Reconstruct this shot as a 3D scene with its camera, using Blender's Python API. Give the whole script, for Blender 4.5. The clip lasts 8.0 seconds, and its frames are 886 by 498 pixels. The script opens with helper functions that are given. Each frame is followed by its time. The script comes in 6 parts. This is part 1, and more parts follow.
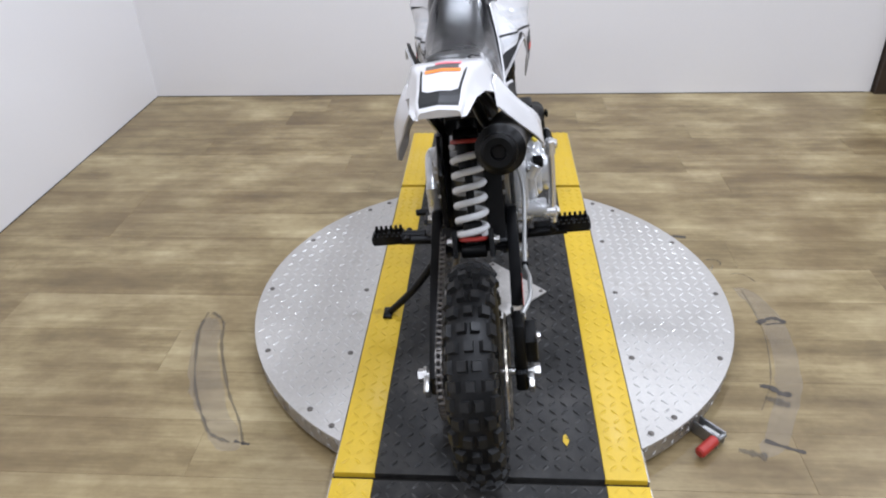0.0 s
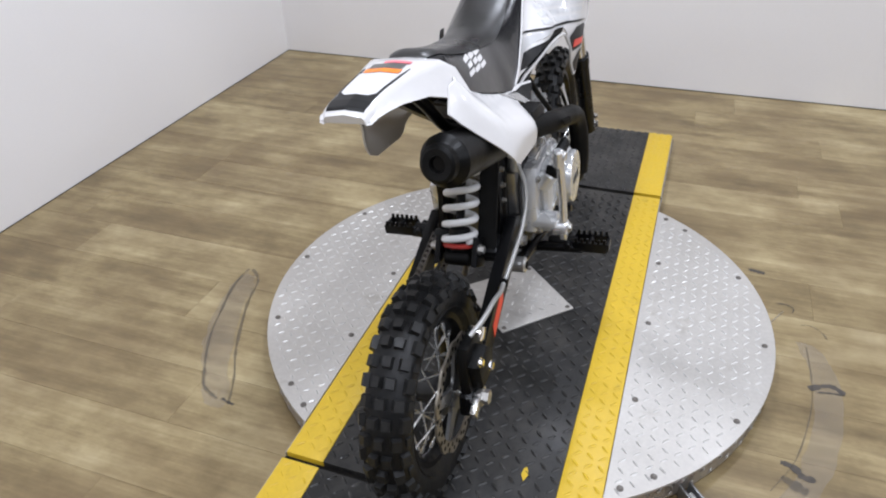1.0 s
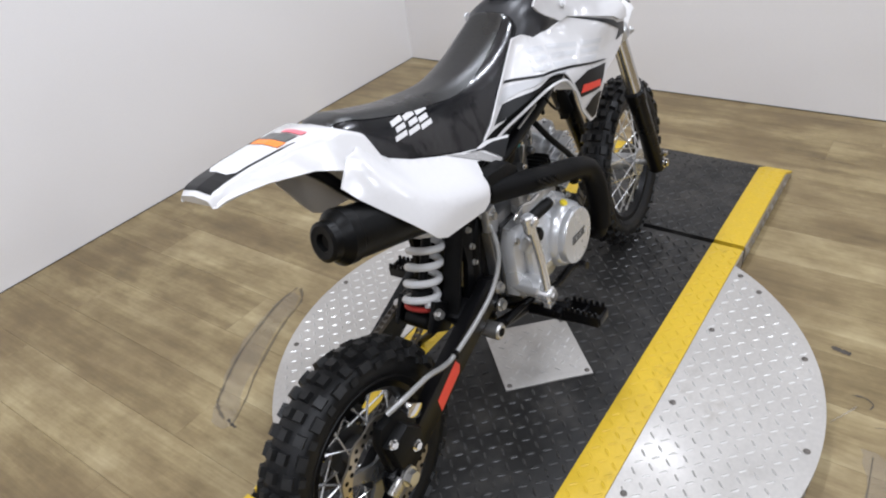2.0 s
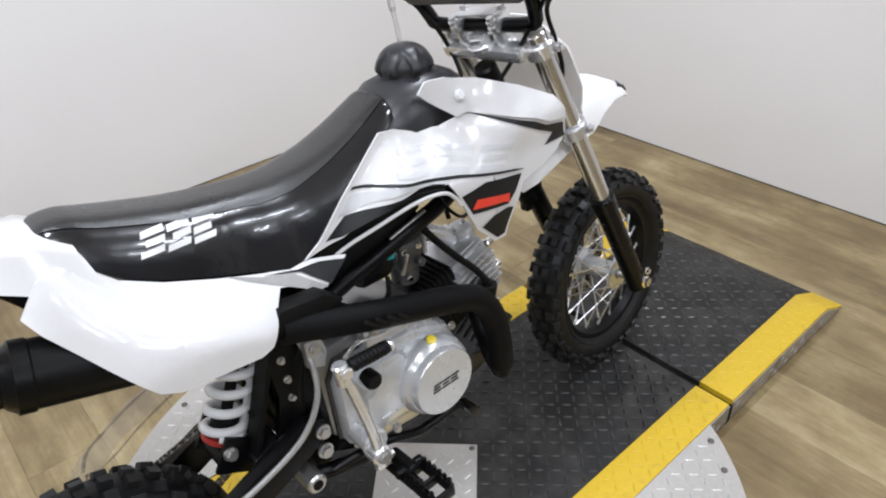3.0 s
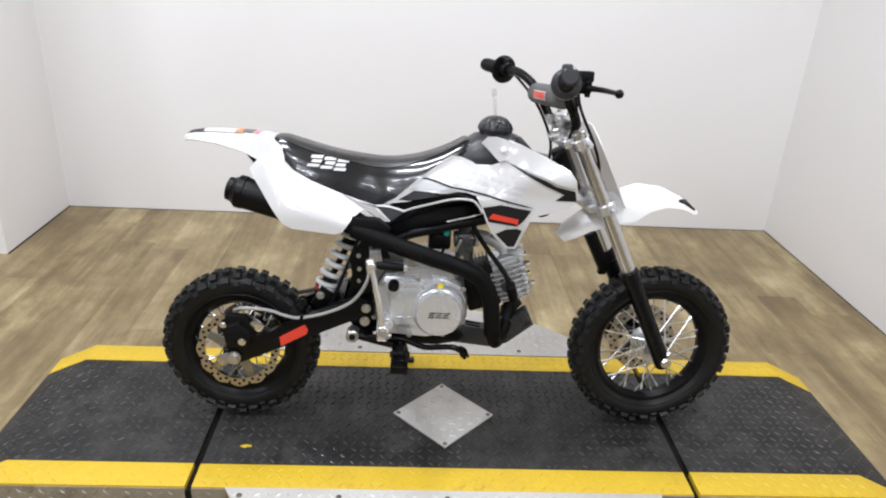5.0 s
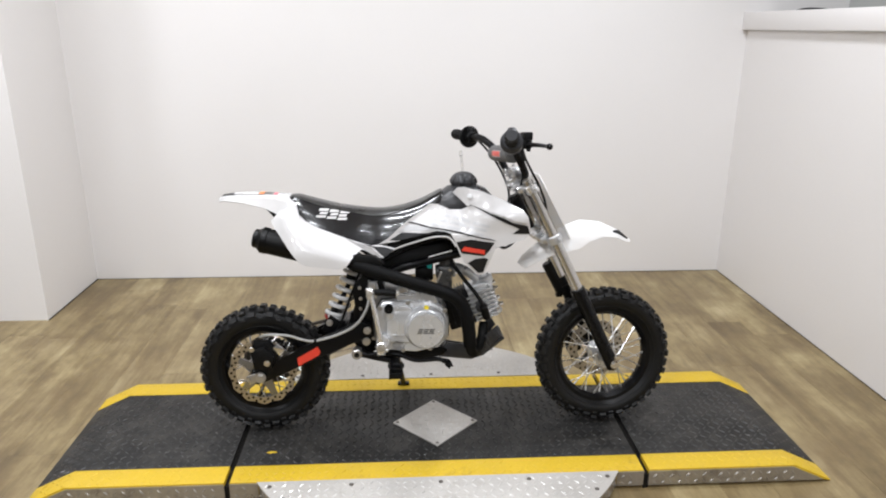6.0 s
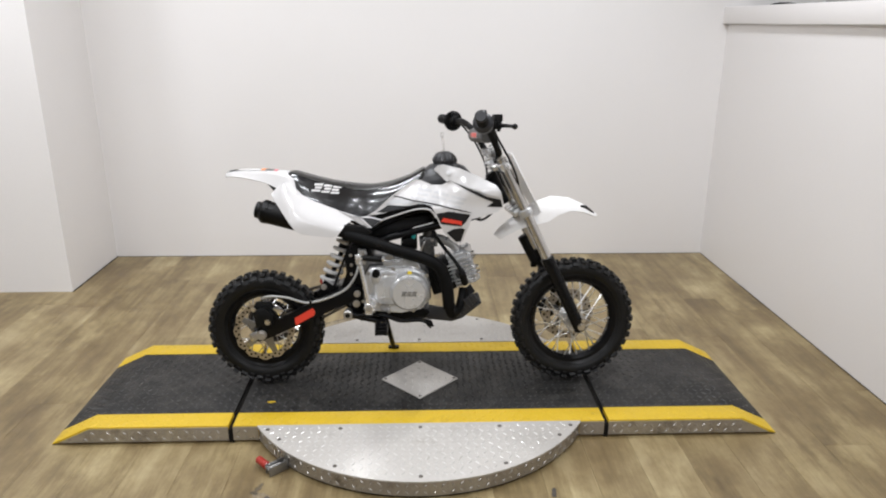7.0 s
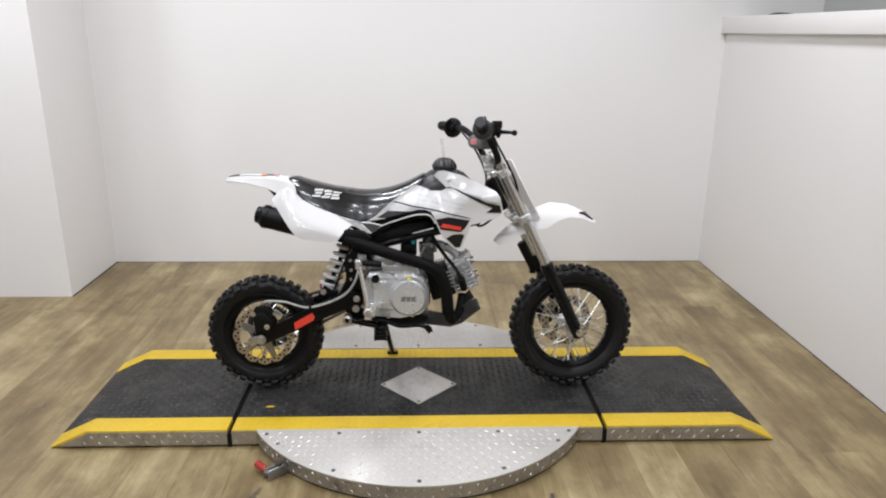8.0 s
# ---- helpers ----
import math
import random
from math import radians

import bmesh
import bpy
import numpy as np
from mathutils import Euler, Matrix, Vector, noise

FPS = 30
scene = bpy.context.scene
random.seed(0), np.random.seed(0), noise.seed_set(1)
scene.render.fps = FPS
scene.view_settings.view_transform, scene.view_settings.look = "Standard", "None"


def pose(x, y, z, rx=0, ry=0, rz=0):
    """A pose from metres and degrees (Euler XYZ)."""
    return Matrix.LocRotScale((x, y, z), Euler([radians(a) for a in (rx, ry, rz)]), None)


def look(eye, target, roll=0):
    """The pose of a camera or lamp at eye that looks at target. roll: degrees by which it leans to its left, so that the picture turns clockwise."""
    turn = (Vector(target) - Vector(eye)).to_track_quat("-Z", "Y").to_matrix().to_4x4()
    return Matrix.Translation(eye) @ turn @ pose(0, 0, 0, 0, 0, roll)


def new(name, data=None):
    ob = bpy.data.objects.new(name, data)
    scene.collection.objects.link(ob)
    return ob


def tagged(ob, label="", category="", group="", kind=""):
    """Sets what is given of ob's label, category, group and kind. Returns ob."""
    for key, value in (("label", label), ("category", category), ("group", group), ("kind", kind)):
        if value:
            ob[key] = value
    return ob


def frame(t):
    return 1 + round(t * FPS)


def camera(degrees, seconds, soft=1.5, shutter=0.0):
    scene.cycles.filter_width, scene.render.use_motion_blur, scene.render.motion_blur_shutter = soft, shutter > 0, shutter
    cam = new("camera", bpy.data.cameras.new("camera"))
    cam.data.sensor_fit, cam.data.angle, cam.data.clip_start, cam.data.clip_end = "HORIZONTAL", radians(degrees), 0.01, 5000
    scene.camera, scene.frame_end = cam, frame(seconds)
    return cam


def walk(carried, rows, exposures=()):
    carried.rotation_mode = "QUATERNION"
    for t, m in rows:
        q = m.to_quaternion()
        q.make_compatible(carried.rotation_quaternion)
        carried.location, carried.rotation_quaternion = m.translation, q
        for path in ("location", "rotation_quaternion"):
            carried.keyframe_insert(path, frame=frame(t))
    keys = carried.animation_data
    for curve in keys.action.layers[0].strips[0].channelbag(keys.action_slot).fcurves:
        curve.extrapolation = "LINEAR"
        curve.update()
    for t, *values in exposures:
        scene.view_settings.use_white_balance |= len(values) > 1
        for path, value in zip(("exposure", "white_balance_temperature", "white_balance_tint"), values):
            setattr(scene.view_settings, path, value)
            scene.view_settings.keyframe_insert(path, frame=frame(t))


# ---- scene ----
cam = camera(64.7, 8.0, soft=2.05)
PATH = [
    (0, (-1.456, 0.004, 1.103), (0.230, 0.133, 0.042), -1.9),
    (0.5, (-1.442, -0.186, 1.136), (0.196, 0.256, 0.094), -2.6),
    (1, (-1.302, -0.304, 1.116), (0.238, 0.268, -0.010), -1.6),
    (1.2, (-1.230, -0.338, 1.136), (0.304, 0.236, -0.004), -1.7),
    (2.3, (-0.901, -0.651, 1.153), (0.298, 0.532, 0.076), -7.1),
    (2.5, (-0.801, -0.66, 1.135), (0.369, 0.572, 0.079), -5.6),
    (2.8, (-0.599, -0.667, 1.148), (0.536, 0.562, 0.052), -1.5),
    (3, (-0.502, -0.692, 1.151), (0.569, 0.583, 0.042), -3.0),
    (3.2, (-0.398, -0.725, 1.142), (0.483, 0.695, 0.044), -1.2),
    (3.5, (-0.281, -0.792, 1.154), (0.327, 0.808, 0.119), 3.4),
    (3.6, (-0.257, -0.822, 1.161), (0.279, 0.839, 0.185), 3.8),
    (3.8, (-0.228, -0.89, 1.166), (0.273, 0.825, 0.268), 4.5),
    (4, (-0.238, -0.985, 1.171), (0.2, 0.795, 0.371), 3.6),
    (4.5, (-0.186, -1.268, 1.217), (0.072, 0.541, 0.403), 0.6),
    (4.8, (-0.131, -1.435, 1.216), (-0.014, 0.389, 0.404), 2.1),
    (5, (-0.109, -1.538, 1.230), (-0.009, 0.294, 0.411), 3.2),
    (5.2, (-0.103, -1.634, 1.237), (-0.013, 0.226, 0.486), 1.9),
    (6.3, (-0.095, -2.078, 1.268), (0.023, -0.170, 0.664), 0.3),
    (6.5, (-0.065, -2.144, 1.258), (0.040, -0.240, 0.644), 1.7),
    (7, (-0.004, -2.214, 1.259), (0.068, -0.306, 0.639), 0.3),
    (7.5, (0.002, -2.226, 1.258), (0.082, -0.319, 0.645), 0.7),
    (8, (-0.006, -2.227, 1.252), (0.069, -0.317, 0.658), 0.6),
]
EXPOSURES = [(0.0, 0.18, 5850, 12), (0.6, 0.16, 5950, 12), (1.2, 0.10, 6050, 12), (2.5, 0.06, 6100, 11), (3.6, 0.24, 6150, 10), (5.2, 0.26, 6250, 10), (6.5, 0.10, 6450, 10),
             (7.5, 0.03, 6420, 10), (8.0, 0.03, 6350, 10)]
walk(cam, [(t, look(eye, target, roll)) for t, eye, target, roll in PATH], EXPOSURES)

# ---- world and lamps ----
world = bpy.data.worlds.new("world")
world.use_nodes = True
world.node_tree.nodes["Background"].inputs[0].default_value = (0.9, 0.95, 1.0, 1)
world.node_tree.nodes["Background"].inputs[1].default_value = 0.05
scene.world = world

CEILING = 2.42


def tube_lamp(eye, aim, long_side, watts, spread):
    """A short strip lamp under the ceiling with a shade that keeps its light within the spread."""
    data = bpy.data.lights.new("ceiling_lamp", "AREA")
    data.shape, data.size, data.size_y, data.energy = "RECTANGLE", long_side, 0.10, watts
    data.color = (0.92, 0.945, 0.995)
    data.spread = radians(spread)
    ob = new("ceiling_lamp", data)
    ob.matrix_basis = look(eye, aim)
    return ob


HANG = CEILING - 0.06
# rows of short fittings over the bay; the last row leans towards the backdrop
for lx in (-2.3, -0.75, 0.85):
    for ly, watts, tilt in ((-3.3, 11.0, 0.5), (-2.0, 10.5, 0.3), (-0.7, 11.5, 0.3), (0.25, 13.5, 0.9)):
        tube_lamp((lx, ly, HANG), (lx, ly + tilt, 0), 0.30, watts, 168)


# ---- materials ----
def nodes_of(name):
    m = bpy.data.materials.new(name)
    m.use_nodes = True
    return m, m.node_tree.nodes, m.node_tree.links, m.node_tree.nodes["Principled BSDF"]


def surface(name, base, rough, metal=0.0, spec=0.5, vary=0.12, fine=60.0, coarse=6.0, bump=0.0, coat=0.0, rough_vary=0.1, dirt=None, dirt_at=0.62):
    """A painted, moulded or metal surface: colour and gloss vary at two scales, with fine relief and optional grime."""
    m, nodes, links, bsdf = nodes_of(name)
    coord = nodes.new("ShaderNodeTexCoord")
    big, small = nodes.new("ShaderNodeTexNoise"), nodes.new("ShaderNodeTexNoise")
    big.inputs["Scale"].default_value, big.inputs["Detail"].default_value = coarse, 4
    small.inputs["Scale"].default_value, small.inputs["Detail"].default_value = fine, 3
    for tex in (big, small):
        links.new(coord.outputs["Object"], tex.inputs["Vector"])
    mix = nodes.new("ShaderNodeMath")
    mix.operation = "ADD"
    links.new(big.outputs["Fac"], mix.inputs[0])
    links.new(small.outputs["Fac"], mix.inputs[1])
    tone = nodes.new("ShaderNodeMapRange")
    tone.inputs["From Min"].default_value, tone.inputs["From Max"].default_value = 0.6, 1.4
    tone.inputs["To Min"].default_value, tone.inputs["To Max"].default_value = 1 - vary, 1 + vary
    links.new(mix.outputs[0], tone.inputs["Value"])
    scaled = nodes.new("ShaderNodeVectorMath")
    scaled.operation = "SCALE"
    scaled.inputs[0].default_value = base
    links.new(tone.outputs["Result"], scaled.inputs["Scale"])
    colour = scaled.outputs["Vector"]
    if dirt:
        grime = nodes.new("ShaderNodeTexNoise")
        grime.inputs["Scale"].default_value, grime.inputs["Detail"].default_value = coarse * 1.7, 8
        grime.inputs["Roughness"].default_value = 0.68
        links.new(coord.outputs["Object"], grime.inputs["Vector"])
        cut = nodes.new("ShaderNodeMapRange")
        cut.inputs["From Min"].default_value, cut.inputs["From Max"].default_value = dirt_at - 0.1, dirt_at + 0.1
        links.new(grime.outputs["Fac"], cut.inputs["Value"])
        blend = nodes.new("ShaderNodeMix")
        blend.data_type = "RGBA"
        links.new(cut.outputs["Result"], blend.inputs["Factor"])
        links.new(colour, blend.inputs["A"])
        blend.inputs["B"].default_value = (*dirt, 1)
        colour = blend.outputs["Result"]
    links.new(colour, bsdf.inputs["Base Color"])
    gloss = nodes.new("ShaderNodeMapRange")
    gloss.inputs["From Min"].default_value, gloss.inputs["From Max"].default_value = 0.3, 0.7
    gloss.inputs["To Min"].default_value = max(rough * (1 - rough_vary * 3), 0.02)
    gloss.inputs["To Max"].default_value = min(rough * (1 + rough_vary * 3), 1)
    links.new(big.outputs["Fac"], gloss.inputs["Value"])
    links.new(gloss.outputs["Result"], bsdf.inputs["Roughness"])
    bsdf.inputs["Metallic"].default_value = metal
    bsdf.inputs["Coat Weight"].default_value = coat
    bsdf.inputs["Specular IOR Level"].default_value = spec
    if bump:
        relief = nodes.new("ShaderNodeBump")
        relief.inputs["Strength"].default_value, relief.inputs["Distance"].default_value = bump, 0.002
        links.new(small.outputs["Fac"], relief.inputs["Height"])
        links.new(relief.outputs["Normal"], bsdf.inputs["Normal"])
        links.new(relief.outputs["Normal"], bsdf.inputs["Coat Normal"])
    return m


def plank_material():
    """Vinyl planks with a pale limed-oak print: long streaks along y, cloudy brown and beige patches, a tone for each plank."""
    m, nodes, links, bsdf = nodes_of("oak_vinyl")
    coord, info = nodes.new("ShaderNodeTexCoord"), nodes.new("ShaderNodeObjectInfo")
    place = nodes.new("ShaderNodeNewGeometry")
    shift = nodes.new("ShaderNodeVectorMath")
    shift.operation = "MULTIPLY_ADD"
    links.new(info.outputs["Random"], shift.inputs[0])
    shift.inputs[1].default_value = (37.0, 91.0, 13.0)
    links.new(coord.outputs["Object"], shift.inputs[2])

    def streak(source, scale_x, scale_y, detail, rough):
        mapping, tex = nodes.new("ShaderNodeMapping"), nodes.new("ShaderNodeTexNoise")
        mapping.inputs["Scale"].default_value = (scale_x, scale_y, 1)
        tex.inputs["Scale"].default_value, tex.inputs["Detail"].default_value, tex.inputs["Roughness"].default_value = 1.0, detail, rough
        links.new(source, mapping.inputs["Vector"])
        links.new(mapping.outputs["Vector"], tex.inputs["Vector"])
        return tex.outputs["Fac"]

    grain, cloud, fine = streak(shift.outputs["Vector"], 22, 1.5, 5, 0.6), streak(place.outputs["Position"], 6.0, 3.2, 6, 0.66), streak(shift.outputs["Vector"], 160, 9, 3, 0.5)

    def weigh(a, b, k):
        n = nodes.new("ShaderNodeMath")
        n.operation = "MULTIPLY_ADD"
        links.new(a, n.inputs[0])
        n.inputs[1].default_value = k
        links.new(b, n.inputs[2])
        return n.outputs[0]

    calm = nodes.new("ShaderNodeMath")
    calm.operation = "MULTIPLY"
    links.new(info.outputs["Random"], calm.inputs[0])
    calm.inputs[1].default_value = 0.26
    tone = weigh(grain, weigh(cloud, weigh(fine, calm.outputs[0], 0.25), 1.6), 0.80)
    span = nodes.new("ShaderNodeMapRange")
    span.inputs["From Min"].default_value, span.inputs["From Max"].default_value = 0.94, 2.02
    links.new(tone, span.inputs["Value"])
    ramp = nodes.new("ShaderNodeValToRGB")
    stops = ramp.color_ramp.elements
    stops[0].position, stops[0].color = 0.12, (0.118, 0.082, 0.037, 1)
    stops[1].position, stops[1].color = 0.92, (0.500, 0.412, 0.240, 1)
    for at, c in ((0.36, (0.205, 0.150, 0.069, 1)), (0.55, (0.300, 0.231, 0.114, 1)), (0.72, (0.395, 0.317, 0.170, 1))):
        stops.new(at).color = c
    links.new(span.outputs["Result"], ramp.inputs["Fac"])
    patch, cut, tint = nodes.new("ShaderNodeTexNoise"), nodes.new("ShaderNodeMapRange"), nodes.new("ShaderNodeMix")
    patch.inputs["Scale"].default_value, patch.inputs["Detail"].default_value, patch.inputs["Roughness"].default_value = 2.7, 5, 0.6
    links.new(place.outputs["Position"], patch.inputs["Vector"])
    cut.inputs["From Min"].default_value, cut.inputs["From Max"].default_value, cut.inputs["To Max"].default_value = 0.42, 0.66, 0.60
    links.new(patch.outputs["Fac"], cut.inputs["Value"])
    tint.data_type = "RGBA"
    links.new(cut.outputs["Result"], tint.inputs["Factor"])
    links.new(ramp.outputs["Color"], tint.inputs["A"])
    tint.inputs["B"].default_value = (0.165, 0.112, 0.052, 1)
    figure, spots, deep = streak(shift.outputs["Vector"], 17, 4.2, 4, 0.7), nodes.new("ShaderNodeMapRange"), nodes.new("ShaderNodeMix")
    spots.inputs["From Min"].default_value, spots.inputs["From Max"].default_value, spots.inputs["To Max"].default_value = 0.56, 0.74, 0.34
    links.new(figure, spots.inputs["Value"])
    deep.data_type = "RGBA"
    links.new(spots.outputs["Result"], deep.inputs["Factor"])
    links.new(tint.outputs["Result"], deep.inputs["A"])
    deep.inputs["B"].default_value = (0.140, 0.092, 0.042, 1)
    links.new(deep.outputs["Result"], bsdf.inputs["Base Color"])
    gloss = nodes.new("ShaderNodeMapRange")
    gloss.inputs["To Min"].default_value, gloss.inputs["To Max"].default_value = 0.34, 0.52
    links.new(cloud, gloss.inputs["Value"])
    links.new(gloss.outputs["Result"], bsdf.inputs["Roughness"])
    relief = nodes.new("ShaderNodeBump")
    relief.inputs["Strength"].default_value, relief.inputs["Distance"].default_value = 0.25, 0.001
    links.new(fine, relief.inputs["Height"])
    links.new(relief.outputs["Normal"], bsdf.inputs["Normal"])
    return m


OAK = plank_material()
JOINT = surface("floor_joint", (0.13, 0.10, 0.065), 0.8)
WALL = surface("white_wall_paint", (0.80, 0.778, 0.765), 0.55, vary=0.02, fine=220, coarse=1.5, bump=0.08)
DIM_WALL = surface("fill_dimming_grey", (0.30, 0.30, 0.295), 0.6, vary=0.04, fine=200, coarse=1.5, bump=0.08)
GREY_WALL = surface("grey_wall_paint", (0.50, 0.51, 0.49), 0.6, vary=0.03, fine=200, coarse=1.5, bump=0.08)
BROWN = surface("brown_stained_wood", (0.034, 0.021, 0.013), 0.5, vary=0.3, fine=90, coarse=12)
GAP = surface("dark_gap", (0.010, 0.009, 0.008), 0.9, spec=0.1)
ALU = surface("bare_tread_plate", (0.50, 0.477, 0.445), 0.46, metal=0.30, vary=0.10, fine=120, coarse=5, rough_vary=0.12, dirt=(0.34, 0.31, 0.27), dirt_at=0.70)
ALU_LUG = surface("polished_tread_lug", (0.56, 0.545, 0.52), 0.36, metal=0.42, vary=0.10, fine=150, coarse=9)
STEEL_SIDE = surface("dull_tread_skirt", (0.40, 0.375, 0.34), 0.38, metal=0.7, vary=0.15, fine=90, coarse=9, dirt=(0.16, 0.14, 0.12), dirt_at=0.64)
DECK = surface("worn_black_deck_paint", (0.0145, 0.0140, 0.0132), 0.50, spec=0.34, vary=0.3, fine=140, coarse=7, bump=0.2, dirt=(0.043, 0.040, 0.036), dirt_at=0.56)
DECK_LUG = surface("worn_black_lug", (0.026, 0.025, 0.024), 0.38, spec=0.42, vary=0.3, fine=160, coarse=10, dirt=(0.11, 0.105, 0.10), dirt_at=0.64)
YELLOW = surface("yellow_line_paint", (0.62, 0.415, 0.02), 0.5, vary=0.08, fine=120, coarse=6, bump=0.1, dirt=(0.30, 0.19, 0.02), dirt_at=0.70)
BOLT = surface("zinc_bolt", (0.55, 0.54, 0.52), 0.35, metal=0.9, vary=0.15)
RUST = surface("dull_bolt", (0.17, 0.155, 0.14), 0.5, metal=0.7, vary=0.2)
CHROME = surface("chrome", (0.82, 0.82, 0.83), 0.10, metal=1.0, vary=0.04)
SPOKE_STEEL = surface("bright_spoke", (0.82, 0.82, 0.82), 0.28, metal=0.85, vary=0.04)
FORK_ALU = surface("satin_fork_tube", (0.58, 0.57, 0.555), 0.19, metal=0.95, vary=0.05)
POLISHED = surface("polished_clamp_alloy", (0.80, 0.80, 0.80), 0.19, metal=0.75, vary=0.05, fine=200, bump=0.05)
CAST = surface("cast_aluminium", (0.62, 0.625, 0.63), 0.30, metal=0.70, vary=0.08, fine=260, coarse=14, bump=0.12)
CASE = surface("dull_crankcase", (0.30, 0.30, 0.30), 0.34, metal=0.85, vary=0.12, fine=240, coarse=14, bump=0.15)
CAST_COVER = surface("painted_cover", (0.66, 0.665, 0.67), 0.28, metal=0.50, vary=0.04, fine=260, coarse=10, bump=0.06)
CARB_METAL = surface("stained_carb_casting", (0.12, 0.12, 0.118), 0.36, metal=0.6, vary=0.25, fine=200, coarse=30, bump=0.15)
CAST_DARK = surface("dull_casting", (0.07, 0.07, 0.07), 0.45, metal=0.6, vary=0.15, fine=200, bump=0.15)
BLACK = surface("black_frame_paint", (0.003, 0.003, 0.0035), 0.33, spec=0.2, vary=0.2)
MATT_BLACK = surface("matt_black", (0.0035, 0.0035, 0.0035), 0.45, spec=0.17, vary=0.25, fine=180, bump=0.15)
PIPE_BLACK = surface("heatproof_black_paint", (0.0032, 0.0032, 0.0033), 0.55, spec=0.12, vary=0.25, fine=220, bump=0.2)
# lighter than the carcass: sheen on the block tops is put into the colour
TREAD_RUBBER = surface("lit_tread_rubber", (0.009, 0.0089, 0.0088), 0.52, spec=0.36, vary=0.35, fine=120, coarse=25, bump=0.25)
RUBBER = surface("tyre_rubber", (0.0050, 0.0050, 0.0052), 0.48, spec=0.30, vary=0.25, fine=150, coarse=20, bump=0.2)
GREY_PLASTIC = surface("dark_grey_plastic", (0.026, 0.026, 0.028), 0.36, vary=0.12, fine=200, bump=0.1)
PAD = surface("grey_foam_pad", (0.10, 0.10, 0.10), 0.6, vary=0.1, fine=220, bump=0.1)
SEAT_SIDE = surface("glossy_black_vinyl", (0.0065, 0.0065, 0.008), 0.20, spec=0.55, vary=0.15, fine=24, coarse=9, bump=0.55, coat=0.35)
# grained vinyl; base lighter than the sides, for reflected wall and ceiling
SEAT_TOP = surface("grained_black_vinyl", (0.014, 0.0138, 0.0135), 0.30, spec=0.85, vary=0.12, fine=320, coarse=9, bump=0.25)
WHITE = surface("white_plastic", (0.665, 0.652, 0.645), 0.17, vary=0.02, fine=180, coarse=6, coat=0.15)
GRAPHIC_BLACK = surface("black_sticker", (0.010, 0.010, 0.0105), 0.42, spec=0.3, vary=0.1)
GRAPHIC_GREY = surface("pale_grey_sticker", (0.50, 0.50, 0.505), 0.3, vary=0.05)
GRAPHIC_PALE = surface("silver_white_print", (0.60, 0.60, 0.605), 0.17, vary=0.05)
REFLECTION_GREY = surface("floor_reflection_grey", (0.30, 0.29, 0.28), 0.25, vary=0.08)
GRAPHIC_DARK = surface("dark_grey_sticker", (0.09, 0.09, 0.085), 0.3, vary=0.08)
HOUSING = surface("slate_plastic", (0.026, 0.027, 0.031), 0.34, vary=0.1)
RED = surface("red_sticker", (0.72, 0.055, 0.03), 0.35, vary=0.05)
ORANGE = surface("orange_sticker", (0.85, 0.24, 0.03), 0.35, vary=0.05)
PINK = surface("pink_sticker", (0.80, 0.18, 0.22), 0.35, vary=0.05)
YELLOW_SPOT = surface("yellow_sticker", (0.80, 0.62, 0.03), 0.4, vary=0.05)
SPRING = surface("white_spring_paint", (0.72, 0.72, 0.72), 0.3, vary=0.04)
DISC_STEEL = surface("warm_brake_steel", (0.50, 0.45, 0.37), 0.34, metal=0.9, vary=0.08)
SKID = surface("dull_skid_metal", (0.045, 0.045, 0.047), 0.42, metal=0.5, vary=0.12)
HOSE = surface("braided_hose", (0.42, 0.42, 0.41), 0.42, metal=0.5, vary=0.15, fine=500, bump=0.2)
TEAL = surface("teal_plastic", (0.02, 0.32, 0.30), 0.4)
CLEAR = surface("milky_tube", (0.70, 0.70, 0.69), 0.2)
CLEAR.node_tree.nodes["Principled BSDF"].inputs["Alpha"].default_value = 0.45
THIN_WHITE = surface("thin_white_plastic", (0.82, 0.805, 0.79), 0.38, spec=0.3, vary=0.02, fine=180, coarse=6)
for key, value in (("Subsurface Weight", 0.7), ("Subsurface Radius", (1.0, 0.95, 0.9)), ("Subsurface Scale", 0.006)):
    THIN_WHITE.node_tree.nodes["Principled BSDF"].inputs[key].default_value = value
CLEAR.node_tree.nodes["Principled BSDF"].inputs["Transmission Weight"].default_value = 0.85
RED_GRIP = surface("red_vinyl_grip", (0.34, 0.028, 0.02), 0.35, vary=0.12)
SCUFF = surface("dark_scuff", (0.07, 0.06, 0.05), 0.75, vary=0.4, fine=80)
GLUE_FILM = surface("dried_glue_film", (0.36, 0.31, 0.25), 0.55, vary=0.2, fine=40, coarse=9)
GLUE_FILM.node_tree.nodes["Principled BSDF"].inputs["Alpha"].default_value = 0.26
GLUE = surface("faded_glue_stain", (0.105, 0.093, 0.080), 0.6, vary=0.25, fine=60, coarse=10)
GLUE.node_tree.nodes["Principled BSDF"].inputs["Alpha"].default_value = 0.42


